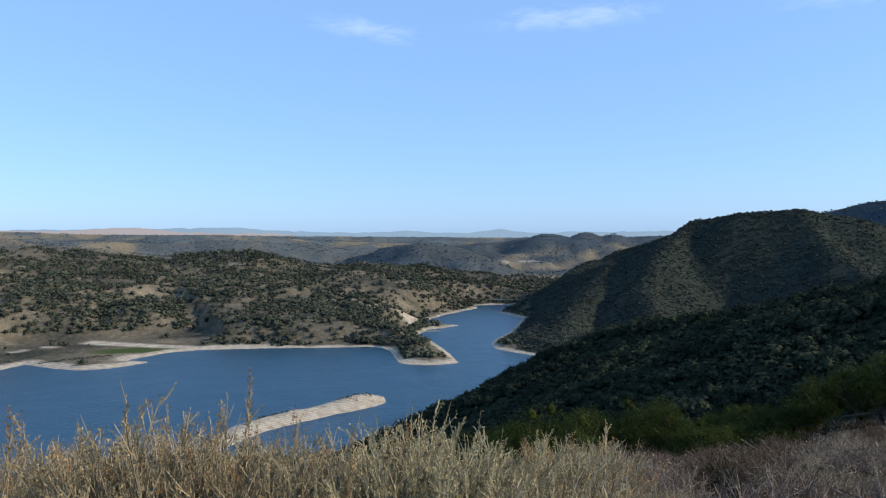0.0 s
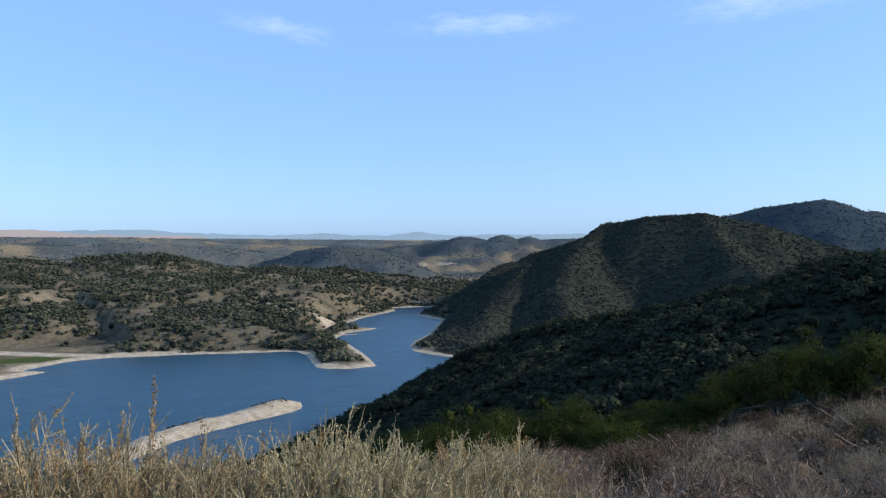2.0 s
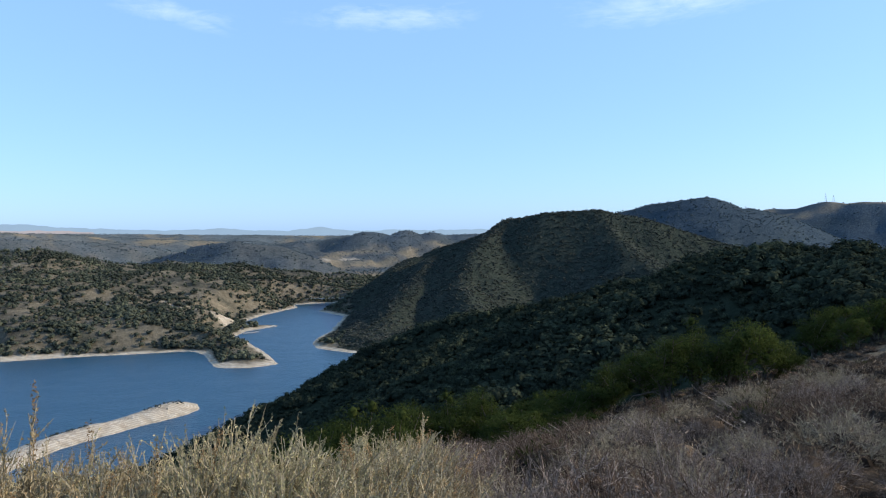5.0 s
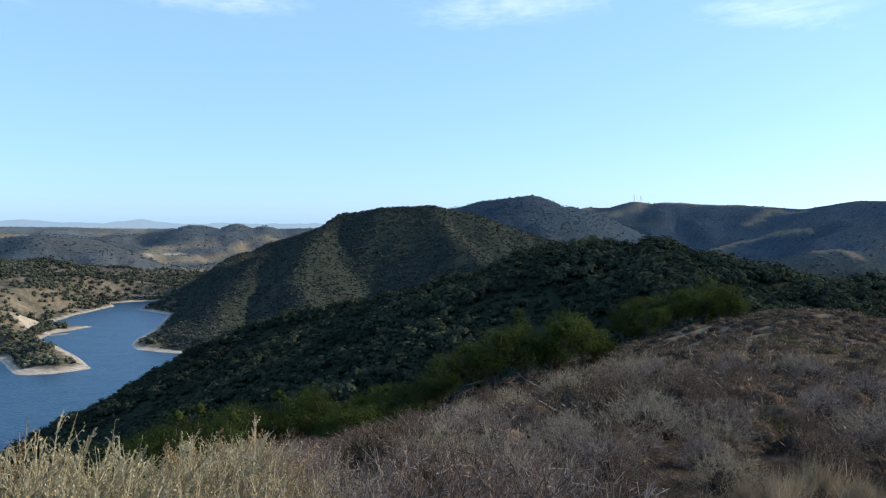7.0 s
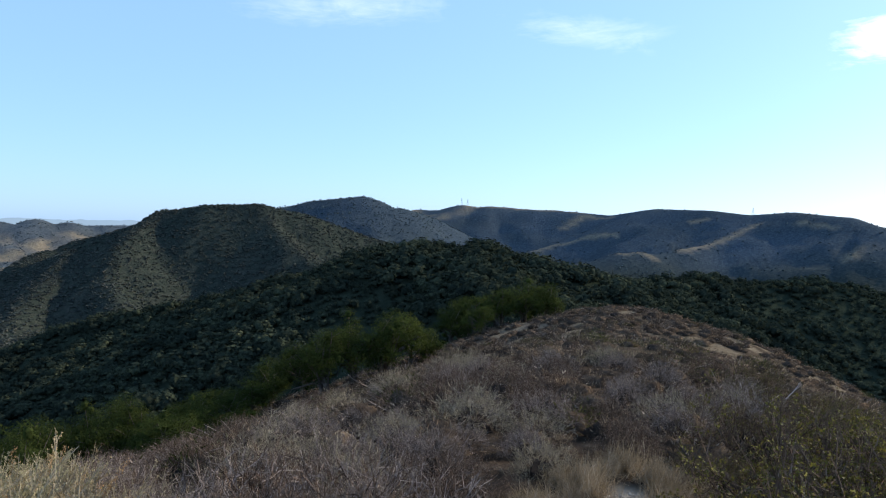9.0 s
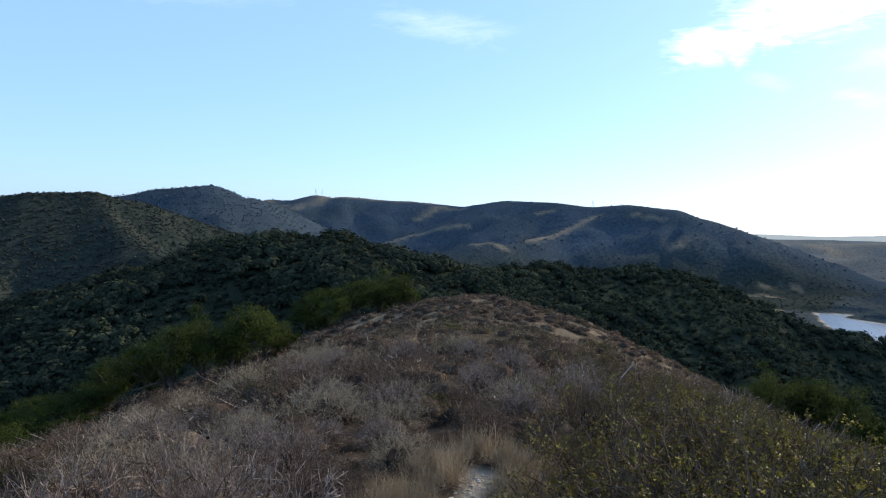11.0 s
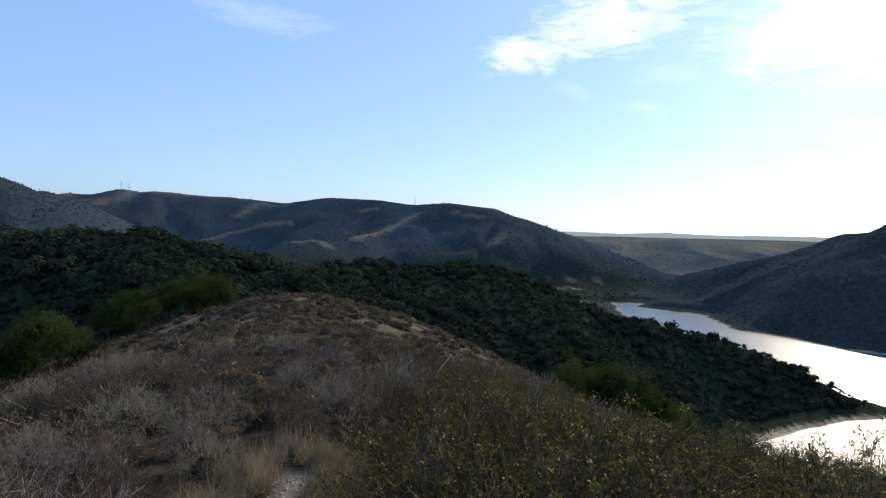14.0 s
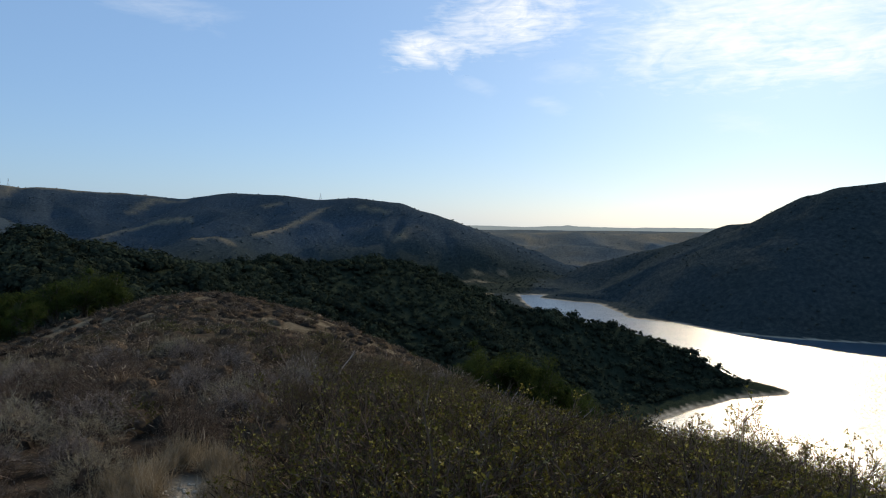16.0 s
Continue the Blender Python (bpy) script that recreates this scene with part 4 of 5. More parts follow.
def dry_shrub(seed, twig, n=380):
    """A dry shrub: a rounded tangle of bent grey twigs with pale tips and a few shrivelled leaves."""
    rng = np.random.RandomState(seed)
    ob = new("dry_shrub")
    stem = fan(rng, 18, 5, 1.1, 0.2, 0.28, 0.42, 0.25)
    wand = crown_shoots(rng, seed, n, 0.20, 0.60, 0.12, 0.10)
    side = branch(rng, wand, 4, 3, 0.12, 0.75)
    stem, wand, side = evened([stem, wand, side], 99.8)
    fine_twig, fine = shoots(rng, side, 2, 0.055, 0.6, 0.0022)
    v, f = joined([tubes(stem, taper(18, 5, 0.013, 0.007)), tubes(wand, taper(n, 4, 0.0034, 0.0018)), tubes(side, taper(len(side), 3, 0.0028, 0.0015))])
    part("woody_frame", mesh_of("woody_frame", v, f, [twig]), ob, kind="stuff")
    p, w = along(rng, fine, 2, 0.3, 1.0)
    d = unit(w + rng.normal(0, 0.8, w.shape))
    leaf = blades(p, d, rng.uniform(0.010, 0.020, len(p)), rng.uniform(0.0026, 0.0046, len(p)), rng)
    part("foliage", mesh_of("foliage", *joined([fine_twig, leaf]), [M_PALE_DRY]), ob, "pale twig tips and shrivelled leaves", "stuff")
    part("inner_tangle", mesh_of("inner_tangle", *joined([lump(seed, 0.46), heart(seed + 5, 420, 0.012)]), [M_INNER_SHADE]), ob, kind="stuff")
    return ob


def leafy_brush(seed, leaves=1):
    return bushy("coyote_brush", seed, 36, 1.15, M_TWIG_DARK, M_BRUSH, leaves, 0.018, 0.0074, 0.62, 0.0032)


def tuft(seed, n, wide, long):
    """Fine sprays that stand out from a low heart and fill an uneven dome of radius 1."""
    rng = np.random.RandomState(seed)
    a, u = rng.uniform(0, 2 * np.pi, n), rng.uniform(0.05, 1, n)
    flat = np.sqrt(1 - u * u)
    d = np.stack([np.cos(a) * flat, np.sin(a) * flat, u], -1)
    reach = (0.72 + 0.2 * np.sin(3 * a + seed) * flat + 0.12 * np.sin(5 * a + 2 * seed)) * rng.uniform(0.55, 1.12, n)
    tip = d * reach[:, None]
    w = unit(d + rng.normal(0, 0.38, d.shape) + np.array([0, 0, 0.35]))
    L = long * rng.uniform(0.6, 1.5, n)
    p = tip - w * L[:, None]
    p[:, 2] = np.maximum(p[:, 2], 0.0)
    return blades(p, w, L, wide * rng.uniform(0.6, 1.4, n), rng)


def lump(seed, body):
    """The lumpy body of a rounded low bush."""
    g = random.Random(seed)
    bm = bmesh.new()
    bmesh.ops.create_icosphere(bm, subdivisions=2, radius=body * 0.9)
    bmesh.ops.delete(bm, geom=[q for q in bm.verts if q.co.z < -0.2], context="VERTS")
    for q in bm.verts:
        a = math.atan2(q.co.y, q.co.x)
        q.co *= g.uniform(0.72, 1.16) * (1 + 0.16 * math.sin(3 * a + seed) + 0.1 * math.sin(5 * a + 2 * seed))
    bm.verts.index_update()
    v, f = np.array([tuple(q.co) for q in bm.verts]), np.array([[q.index for q in t.verts] for t in bm.faces])
    bm.free()
    return v, f


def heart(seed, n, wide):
    """Inner shade of a bush, put in as broad dark sprays well within its outline."""
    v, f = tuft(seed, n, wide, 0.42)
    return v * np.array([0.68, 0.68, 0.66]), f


def mound(seed, mat, twig):
    """A low shrub seen from some way off: fine sprays over short branches."""
    rng = np.random.RandomState(seed)
    ob = new("low_shrub")
    main = fan(rng, 9, 4, 1.3, 0.2, 0.5, 0.85, 0.4)
    v, f = tubes(main, taper(9, 4, 0.012, 0.005))
    v, f = joined([(v, np.concatenate([f[:, [0, 1, 2]], f[:, [0, 2, 3]]])), tuft(seed + 7, 150, 0.0045, 0.28)])
    part("woody_frame", mesh_of("woody_frame", v, f, [twig]), ob, kind="stuff")
    part("foliage", mesh_of("foliage", *tuft(seed, 1300, 0.0085, 0.16), [mat]), ob, kind="stuff")
    part("inner_tangle", mesh_of("inner_tangle", *joined([lump(seed, 0.5), heart(seed + 3, 260, 0.016)]), [M_INNER_SHADE]), ob, kind="stuff")
    return ob


def small_ball():
    bm = bmesh.new()
    bmesh.ops.create_icosphere(bm, subdivisions=1, radius=0.6)
    v, f = np.array([tuple(q.co) for q in bm.verts]), np.array([[q.index for q in t.verts] for t in bm.faces])
    bm.free()
    return v, f


def cushion(seed, n, wide, long, body):
    """A rounded low bush: a lumpy body under many fine sprays."""
    core, sprays = lump(seed, body), tuft(seed, n, wide, long)
    return *joined([core, sprays]), np.repeat([1, 0], [len(core[1]), len(sprays[1])])


def oak(seed):
    """An evergreen oak: forked trunk, limbs, and a crown of many leaf sprays in uneven clumps."""
    rng = np.random.RandomState(seed)
    ob = new("oak_tree")
    trunk = fan(rng, 3, 5, 0.45, 0.25, 0.45, 0.55, 0.04)
    limbs = branch(rng, trunk, 6, 4, 0.50, 0.7)
    boughs = branch(rng, limbs, 3, 3, 0.26, 0.8)
    part("trunk", mesh_of("trunk", *tubes(trunk, taper(3, 5, 0.045, 0.025), 7), [M_BARK], True), ob)
    part("bough", mesh_of("bough", *joined([tubes(limbs, taper(len(limbs), 4, 0.02, 0.007), 4),
                                            tubes(boughs, taper(len(boughs), 3, 0.008, 0.003), 3)]), [M_BARK], True), ob)
    tips = np.concatenate([boughs[:, -1], limbs[:, -1]])
    tips = tips[tips[:, 2] > 0.2 * tips[:, 2].max()]
    n = 9000
    c = tips[rng.randint(0, len(tips), n)]
    d = unit(rng.normal(0, 1, (n, 3)))
    p = c + d * (0.15 * rng.uniform(0.1, 1, n) ** 0.4)[:, None] * np.array([1.25, 1.25, 0.85])
    p[:, 2] = np.maximum(p[:, 2], 0.1)
    face = unit(d * 1.1 + unit(c - np.array([0, 0, 0.3])) * 0.5 + rng.normal(0, 0.18, d.shape))
    w = unit(np.cross(face, rng.normal(size=d.shape)))
    s = rng.uniform(0.009, 0.019, n)[:, None]
    side = np.cross(face, w)
    v = np.stack([p + w * s, p - w * s * 0.5 + side * s * 0.8, p - w * s * 0.5 - side * s * 0.8], 1).reshape(-1, 3)
    crown = joined([(v, np.arange(3 * n).reshape(-1, 3))] + [(q * 0.10 + t, f) for t in tips[::5] for q, f in (small_ball(),)])
    part("crown", mesh_of("crown", *crown, [M_OAK]), ob, "dense dark green leaves")
    high, wide = np.percentile(v[:, 2], 99.5), np.percentile(np.hypot(v[:, 0], v[:, 1]), 96)
    for o in ob.children:
        o.data.transform(Matrix.Diagonal((1 / wide, 1 / wide, 1 / high, 1)))
    return ob


def height_at(x, y):
    return float(land(np.array([x]), np.array([y]))[0][0])


def plant(proto, bearing, d, size, tall, rz, label, category, group):
    x, y = at(bearing, d)
    m = pose(x, y, height_at(x, y) - 0.03, 0, 0, rz) @ Matrix.Diagonal((size, size, tall, 1))
    ob = copy_thing(proto, m)
    ob.matrix_basis = m
    return tagged(ob, label, category, group)


def drop(protos):
    for q in protos:
        for o in (*q.children_recursive, q):
            bpy.data.objects.remove(o)


# ---- oaks beside the ridge: bearing, distance, radius, height
oaks = [oak(40 + k) for k in range(4)]
# bearing, distance, radius, and how many degrees below level the crown's top stands
STANDS = [(32.6, 53, 2.9, -8.3), (34.8, 55, 3.0, -7.2), (37.4, 56, 3.0, -6.9), (39.6, 58, 2.6, -7.6), (41.0, 60, 1.9, -8.6), (31.0, 57, 2.4, -9.4),
          (42.8, 71, 2.8, -6.6), (44.6, 73, 3.2, -5.6), (46.8, 74, 3.2, -4.9), (48.8, 75, 3.2, -4.2), (50.6, 74, 2.5, -4.5), (45.6, 70, 2.4, -6.4),
          (28.0, 60, 2.6, -10.8), (79.6, 29, 1.2, -11.8), (81.3, 30, 1.6, -10.6), (83.4, 30, 1.4, -11.5), (84.9, 31, 1.7, -11.2), (87.0, 31, 1.5, -12.8)]
rng = random.Random(5)
for k in range(24):
    b = rng.uniform(2, 28)
    STANDS.append((b, rng.uniform(46, 62) + (10 if k % 3 == 0 else 0), rng.uniform(2.2, 3.4), rng.uniform(-14.8, -13.0)))
for k, (b, d, size, top) in enumerate(STANDS):
    tall = min(max(EYE[2] + d * math.tan(radians(top)) - height_at(*at(b, d)), 2.6), 7.5)
    size = max(size, 0.52 * tall)
    plant(oaks[k % 4], b, d, size, tall, rng.uniform(0, 360), "evergreen oak with a dense green crown on the slope", "tree", "oaks below the ridge")
drop(oaks)

# ---- brush close to the lookout
SAGES = [sage(60 + k, M_SAGE if k % 2 else M_SAGE_GREEN, seeds=(0.14 if k == 1 else 0.02)) for k in range(4)]
DRIES = [dry_shrub(70 + k, (M_TWIG, M_TWIG_DARK, M_TWIG, M_TWIG_DARK, M_TWIG_PALE)[k]) for k in range(5)]
BRUSHES = [leafy_brush(80 + k, (5, 4, 3, 1)[k]) for k in range(4)]
SKYLINE = [(-40, -13.6), (-33, -13.6), (-28, -13.8), (-25, -13.2), (-20.5, -13.6), (-16.5, -14.9), (-11.5, -15.7), (-6.6, -15.8), (-3, -14.8),
           (0.6, -15.0), (4.6, -16.2), (6, -16.6), (10.6, -15.8), (13.8, -16.3), (18.7, -16.8), (24.8, -15.2), (28, -14.7), (33, -15.2), (42, -15.4), (48, -15.4),
           (54, -15.0), (58, -13.8), (61, -12.7), (65.5, -10.9), (69, -11.0), (74, -11.8), (78, -12.8), (82, -13.8), (88, -15.2), (95, -15.4), (98.4, -14.8), (101, -14.2), (105, -15.7),
           (108, -16.7), (120, -17)]


def room_for(bearing, d):
    """How tall a plant may stand there below the brush's own skyline."""
    e = np.interp(bearing, [q[0] for q in SKYLINE], [q[1] for q in SKYLINE])
    x, y = at(bearing, d)
    return EYE[2] + d * math.tan(radians(e)) - height_at(x, y)


rng = random.Random(9)
taken = []
for k in range(4200):
    b, d = rng.uniform(-40, 116), 2.9 + 13.5 * rng.random() ** 1.15
    if b < 12 and d > 6.8:
        continue
    x, y = at(b, d)
    if any(math.hypot(x - u, y - v) < (0.34 if b < -10 else 0.54 if b < 24 else 0.46 if b < 60 else 0.42) + 0.04 * d for u, v in taken) or path_distance(np.array(x), np.array(y)) < (0.75 if b < 57 else 0.5):
        continue
    tall = room_for(b, d) * (rng.uniform(0.66, 1.0) if b < 14 else rng.uniform(0.76, 1.0))
    if b > 26 and b < 58:
        tall = min(tall, rng.uniform(0.55, 0.9))
    if d > 7.5 and 22 < b < 80:
        tall = max(tall, rng.uniform(0.36, 0.66))
    if tall < 0.3:
        continue
    tall = min(tall, 1.6 if b < 4 else 1.2)
    # the sun reaches the footpath between the bushes
    if d < 7 and 56 < b < 100:
        reach = np.linspace(0.2, 1.6, 8)
        near = path_distance(x - reach * SUN_WAY.x, y - reach * SUN_WAY.y)
        if near.min() < 0.3:
            tall = min(tall, 0.4)
    if d < 5.4 and abs(b - 56.2) < math.degrees(math.atan2(0.85 * tall, d)) + 1.0:
        continue
    taken.append((x, y))
    if b < 14 + rng.uniform(-6, 6):
        green = -5 < b < 8
        proto = SAGES[(0 if rng.random() < 0.7 else 2) if green else rng.choice((1, 1, 3, 2))]
        plant(proto, b, d, min(tall * rng.uniform(0.85, 1.15), 0.95), tall, rng.uniform(0, 360), "pale tan sage bush with upright leafy plumes", "shrub", "brush at the lookout")
    elif b < 59 + rng.uniform(-3, 3):
        proto = rng.choice(DRIES) if b > 24 or rng.random() < 0.8 else SAGES[rng.choice((1, 3))]
        word = "grey-brown dry shrub of thin tangled twigs" if proto in DRIES else "pale tan sage bush with upright leafy plumes"
        plant(proto, b, d, tall * rng.uniform(0.85, 1.1), tall, rng.uniform(0, 360), word, "shrub", "brush at the lookout")
    else:
        proto = rng.choice(BRUSHES[2:] if b < 74 else BRUSHES) if rng.random() < (0.3 if b < 66 else 0.93) else rng.choice(DRIES)
        word = "dark twiggy brush with small yellow-green leaves" if proto in BRUSHES else "grey-brown dry shrub of thin tangled twigs"
        plant(proto, b, d, tall * rng.uniform(0.9, 1.15), tall, rng.uniform(0, 360), word, "shrub", "brush at the lookout")
for b, d, e, wide, k in ((-23.2, 3.3, -10.8, 0.95, 3), (-20.9, 3.4, -11.6, 0.9, 1), (-27.8, 3.5, -13.6, 0.9, 1), (-15.8, 3.4, -14.2, 0.9, 3), (-9.0, 3.5, -15.2, 0.9, 1), (-25.6, 3.2, -12.6, 0.8, 3), (-18.6, 3.6, -13.2, 0.8, 3), (-2.8, 3.3, -13.7, 0.9, 0),
                         (0.2, 3.5, -14.4, 0.9, 2), (-5.2, 3.6, -15.0, 0.8, 0), (-31.5, 3.4, -12.8, 0.9, 3), (-13.0, 3.3, -15.2, 0.8, 1)):
    tall = EYE[2] + d * math.tan(radians(e)) - height_at(*at(b, d))
    plant(SAGES[k], b, d, wide, tall * 0.94, b * 37, "tall pale sage bush with upright leafy plumes", "shrub", "brush at the lookout")
drop(SAGES + DRIES + BRUSHES)

# ---- low shrubs along the ridge
MOUNDS = [mound(90, M_DRY, M_TWIG), mound(91, M_DRY, M_TWIG), mound(92, M_OLIVE, M_TWIG_DARK), mound(93, M_RIDGE_SAGE, M_TWIG), mound(94, M_OAK, M_TWIG_DARK)]
WORDS = ["brown dry low shrub on the ridge", "brown dry low shrub on the ridge", "olive green low shrub on the ridge", "pale grey-green sage shrub on the ridge",
         "dark green low shrub on the ridge"]
taken = []
for k in range(6000):
    b, d = rng.uniform(-38, 112), (rng.uniform(9.0 ** 1.2, 80 ** 1.2)) ** (1 / 1.2)
    if len(taken) >= 290:
        break
    x, y = at(b, d)
    if not 26 < b < 84 and d > 18:
        continue
    if any(math.hypot(x - u, y - v) < 0.9 for u, v in taken):
        continue
    taken.append((x, y))
    j = rng.choices(range(5), (5, 5, 2, 2.5, 1))[0]
    size = rng.uniform(0.7, 1.3)
    tall = size * rng.uniform(0.55, 0.85)
    if d < 22:
        tall = min(tall, max(0.25, room_for(b, d)))
    plant(MOUNDS[j], b, d, size, tall, rng.uniform(0, 360), WORDS[j], "shrub", "low shrubs on the ridge")
drop(MOUNDS)


def scrub_spots(seed, count, r0, r1, power, apart=0.0):
    """Spots on the open ridge, kept apart, with bare gaps and the footpath left free."""
    g = np.random.RandomState(seed)
    b = g.uniform(-38, 112, count)
    r = (g.uniform(0, 1, count) * (r1 ** power - r0 ** power) + r0 ** power) ** (1 / power)
    x, y = r * np.sin(np.radians(b)), r * np.cos(np.radians(b))
    z, _, w = land(x, y)
    gap = bare_noise(x, y)
    ok = (w <= 1) & ((gap < 0.61) | (r < 14)) & (((b > 24) & (b < 96)) | (r < 60)) & (path_distance(x, y) > 0.2) & ~((np.abs(b - 56.6) < 7 / r) & (r < 5.4))
    if apart:
        cells = {}
        for k in np.flatnonzero(ok):
            c = (int(x[k] / apart), int(y[k] / apart))
            if any(math.hypot(x[k] - x[q], y[k] - y[q]) < apart for i in (-1, 0, 1) for j in (-1, 0, 1) for q in cells.get((c[0] + i, c[1] + j), ())):
                ok[k] = False
            else:
                cells.setdefault(c, []).append(k)
    return np.stack([x, y, z], -1)[ok], g.uniform(0, 1, ok.sum())


for near, r0, r1, count, apart in ((False, 46.0, 84.0, 9000, 0.85), (True, 7.0, 26.0, 7000, 0.66), (False, 25.0, 125.0, 16000, 1.15)):
    P, u = scrub_spots(23 + int(r0), count, r0, r1, 1.3, apart)
    _b = np.degrees(np.arctan2(P[:, 0], P[:, 1]))
    ok = (_b > 14) & (_b < (104 if near else 100))
    P, u = P[ok], u[ok]
    g = np.random.RandomState(18 + int(r0))
    size = g.uniform(0.4, 0.85, len(P)) if near else g.uniform(0.55, 1.35, len(P))
    S = np.stack([size, size * g.uniform(0.5, 0.8, len(P)) * (1.0 if near else 0.8)], -1)
    for mat, lo, hi, word, sd in ((M_DRY, 0.0, 0.88, "brown dry scrub covering the ridge", 31), (M_OLIVE, 0.88, 0.95, "olive green scrub on the ridge", 32),
                                  (M_RIDGE_SAGE, 0.95, 1.0, "pale sage scrub on the ridge", 33)):
        ok = (u >= lo) & (u < hi)
        forms = [cushion(sd + 10 * k, 330, 0.0105, 0.17, 0.46) if near else cushion(sd + 10 * k, 110, 0.024, 0.17, 0.52) for k in range(5)]
        woods("ridge_scrub", word, P[ok], S[ok], forms, mat, sd, True)

# ---- dry grass
P, u = scrub_spots(22, 6400, 2.0, 40, 0.7)
_r, _b = np.hypot(P[:, 0], P[:, 1]), np.degrees(np.arctan2(P[:, 0], P[:, 1]))
ok = (_r > 15) | (u < 0.08)
P, u = P[ok], u[ok]
g = np.random.RandomState(5)
woods("dry_grass", "dry straw grass between the shrubs", P, np.stack([g.uniform(0.12, 0.3, len(P)), g.uniform(0.12, 0.34, len(P))], -1),
      [tuft(200 + k, 16, 0.013, 0.9) for k in range(4)], M_STRAW, 6)

# ---- bunch grass beside the footpath
g = np.random.RandomState(41)
b, r = g.uniform(42, 63, 300), g.uniform(3.0, 7.0, 300)
x, y = r * np.sin(np.radians(b)), r * np.cos(np.radians(b))
far_off = path_distance(x, y)
ok = (far_off > 0.2) & (far_off < 0.6)
x, y = x[ok], y[ok]
size = g.uniform(0.18, 0.34, len(x))
woods("bunch_grass", "pale straw bunch grass beside the footpath", np.stack([x, y, land(x, y)[0]], -1), np.stack([size, size * g.uniform(0.9, 1.3, len(x))], -1),
      [tuft(300 + k, 240, 0.0065, 0.75) for k in range(4)], M_STRAW, 8)

# ---- pebbles on the footpath
def stone_shape(seed):
    bm = bmesh.new()
    bmesh.ops.create_icosphere(bm, subdivisions=1, radius=1.0)
    g = random.Random(seed)
    v = np.array([tuple(Vector(q.co) * g.uniform(0.7, 1.2)) for q in bm.verts]) * np.array([1.0, 0.8, 0.55])
    f = np.array([[q.index for q in t.verts] for t in bm.faces])
    bm.free()
    return v, f


M_STONE = material("pale_stone", 0.9, 0.2)[0]
_nt = M_STONE.node_tree
_nt.links.new(ramp(_nt, noise_node(_nt, 12, 5), [(0.3, (0.22, 0.18, 0.13)), (0.7, (0.5, 0.45, 0.36))]), _nt.nodes["Principled BSDF"].inputs["Base Color"])
g = np.random.RandomState(77)
x, y = [], []
for k in range(260):
    q = g.randint(0, len(PATH_LINE) - 1)
    t = g.rand()
    (ax, ay), (bx, by) = at(*PATH_LINE[q]), at(*PATH_LINE[q + 1])
    x.append(ax + t * (bx - ax) + g.normal(0, 0.13))
    y.append(ay + t * (by - ay) + g.normal(0, 0.13))
x, y = np.array(x), np.array(y)
size = g.uniform(0.006, 0.028, len(x))
woods("path_pebbles", "pale loose pebbles on the footpath", np.stack([x, y, land(x, y)[0] + 0.002], -1), np.stack([size, size], -1), [stone_shape(k) for k in range(4)], M_STONE, 9)

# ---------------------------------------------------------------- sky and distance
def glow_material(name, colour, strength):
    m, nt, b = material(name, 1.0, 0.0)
    # haze in front of the range is put in as a glow of its colour
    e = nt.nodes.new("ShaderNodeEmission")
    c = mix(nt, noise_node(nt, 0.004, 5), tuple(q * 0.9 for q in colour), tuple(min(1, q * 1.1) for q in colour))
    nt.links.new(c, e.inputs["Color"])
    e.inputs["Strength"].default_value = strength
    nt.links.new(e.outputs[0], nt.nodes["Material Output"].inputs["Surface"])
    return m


def far_range(name, label, crest, radius, mat, rough, seed):
    """A range on the horizon: crest as (bearing, degrees above level)."""
    b = np.arange(crest[0][0], crest[-1][0] + 0.01, 0.12)
    e = np.interp(b, [q[0] for q in crest], [q[1] for q in crest]) + rough * (fbm(b * 1.4 + seed, b * 0 + seed, 4) - 0.5)
    x, y = radius * np.sin(np.radians(b)), radius * np.cos(np.radians(b))
    z = EYE[2] + radius * np.tan(np.radians(e))
    V = np.concatenate([np.stack([x, y, z], -1), np.stack([x * 0.985, y * 0.985, z * 0 + 40], -1), np.stack([x * 1.012, y * 1.012, z * 0 + 40], -1)])
    n, i = len(b), np.arange(len(b) - 1)
    F = np.concatenate([np.stack([i, i + 1, n + i + 1, n + i], -1), np.stack([i + 1, i, 2 * n + i, 2 * n + i + 1], -1)])
    return tagged(new(name, mesh_of(name, V, F, [mat], True)), label, "mountains", kind="structure")


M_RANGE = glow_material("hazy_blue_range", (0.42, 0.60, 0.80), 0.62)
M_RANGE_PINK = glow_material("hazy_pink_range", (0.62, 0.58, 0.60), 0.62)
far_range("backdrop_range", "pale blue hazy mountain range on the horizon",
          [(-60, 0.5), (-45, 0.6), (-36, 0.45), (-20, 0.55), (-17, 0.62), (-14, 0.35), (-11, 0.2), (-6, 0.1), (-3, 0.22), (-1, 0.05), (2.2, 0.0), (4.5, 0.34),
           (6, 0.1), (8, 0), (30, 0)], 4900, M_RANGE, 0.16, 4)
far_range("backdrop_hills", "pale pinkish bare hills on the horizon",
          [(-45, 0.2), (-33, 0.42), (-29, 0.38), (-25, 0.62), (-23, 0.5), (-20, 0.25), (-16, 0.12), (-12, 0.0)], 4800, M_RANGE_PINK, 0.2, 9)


# the coast's haze, too, is a glowing colour
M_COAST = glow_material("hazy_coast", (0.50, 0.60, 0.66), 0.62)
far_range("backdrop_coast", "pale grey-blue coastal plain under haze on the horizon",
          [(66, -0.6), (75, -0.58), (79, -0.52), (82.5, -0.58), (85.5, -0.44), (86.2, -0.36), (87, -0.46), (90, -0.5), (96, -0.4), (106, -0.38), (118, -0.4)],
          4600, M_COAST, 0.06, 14)


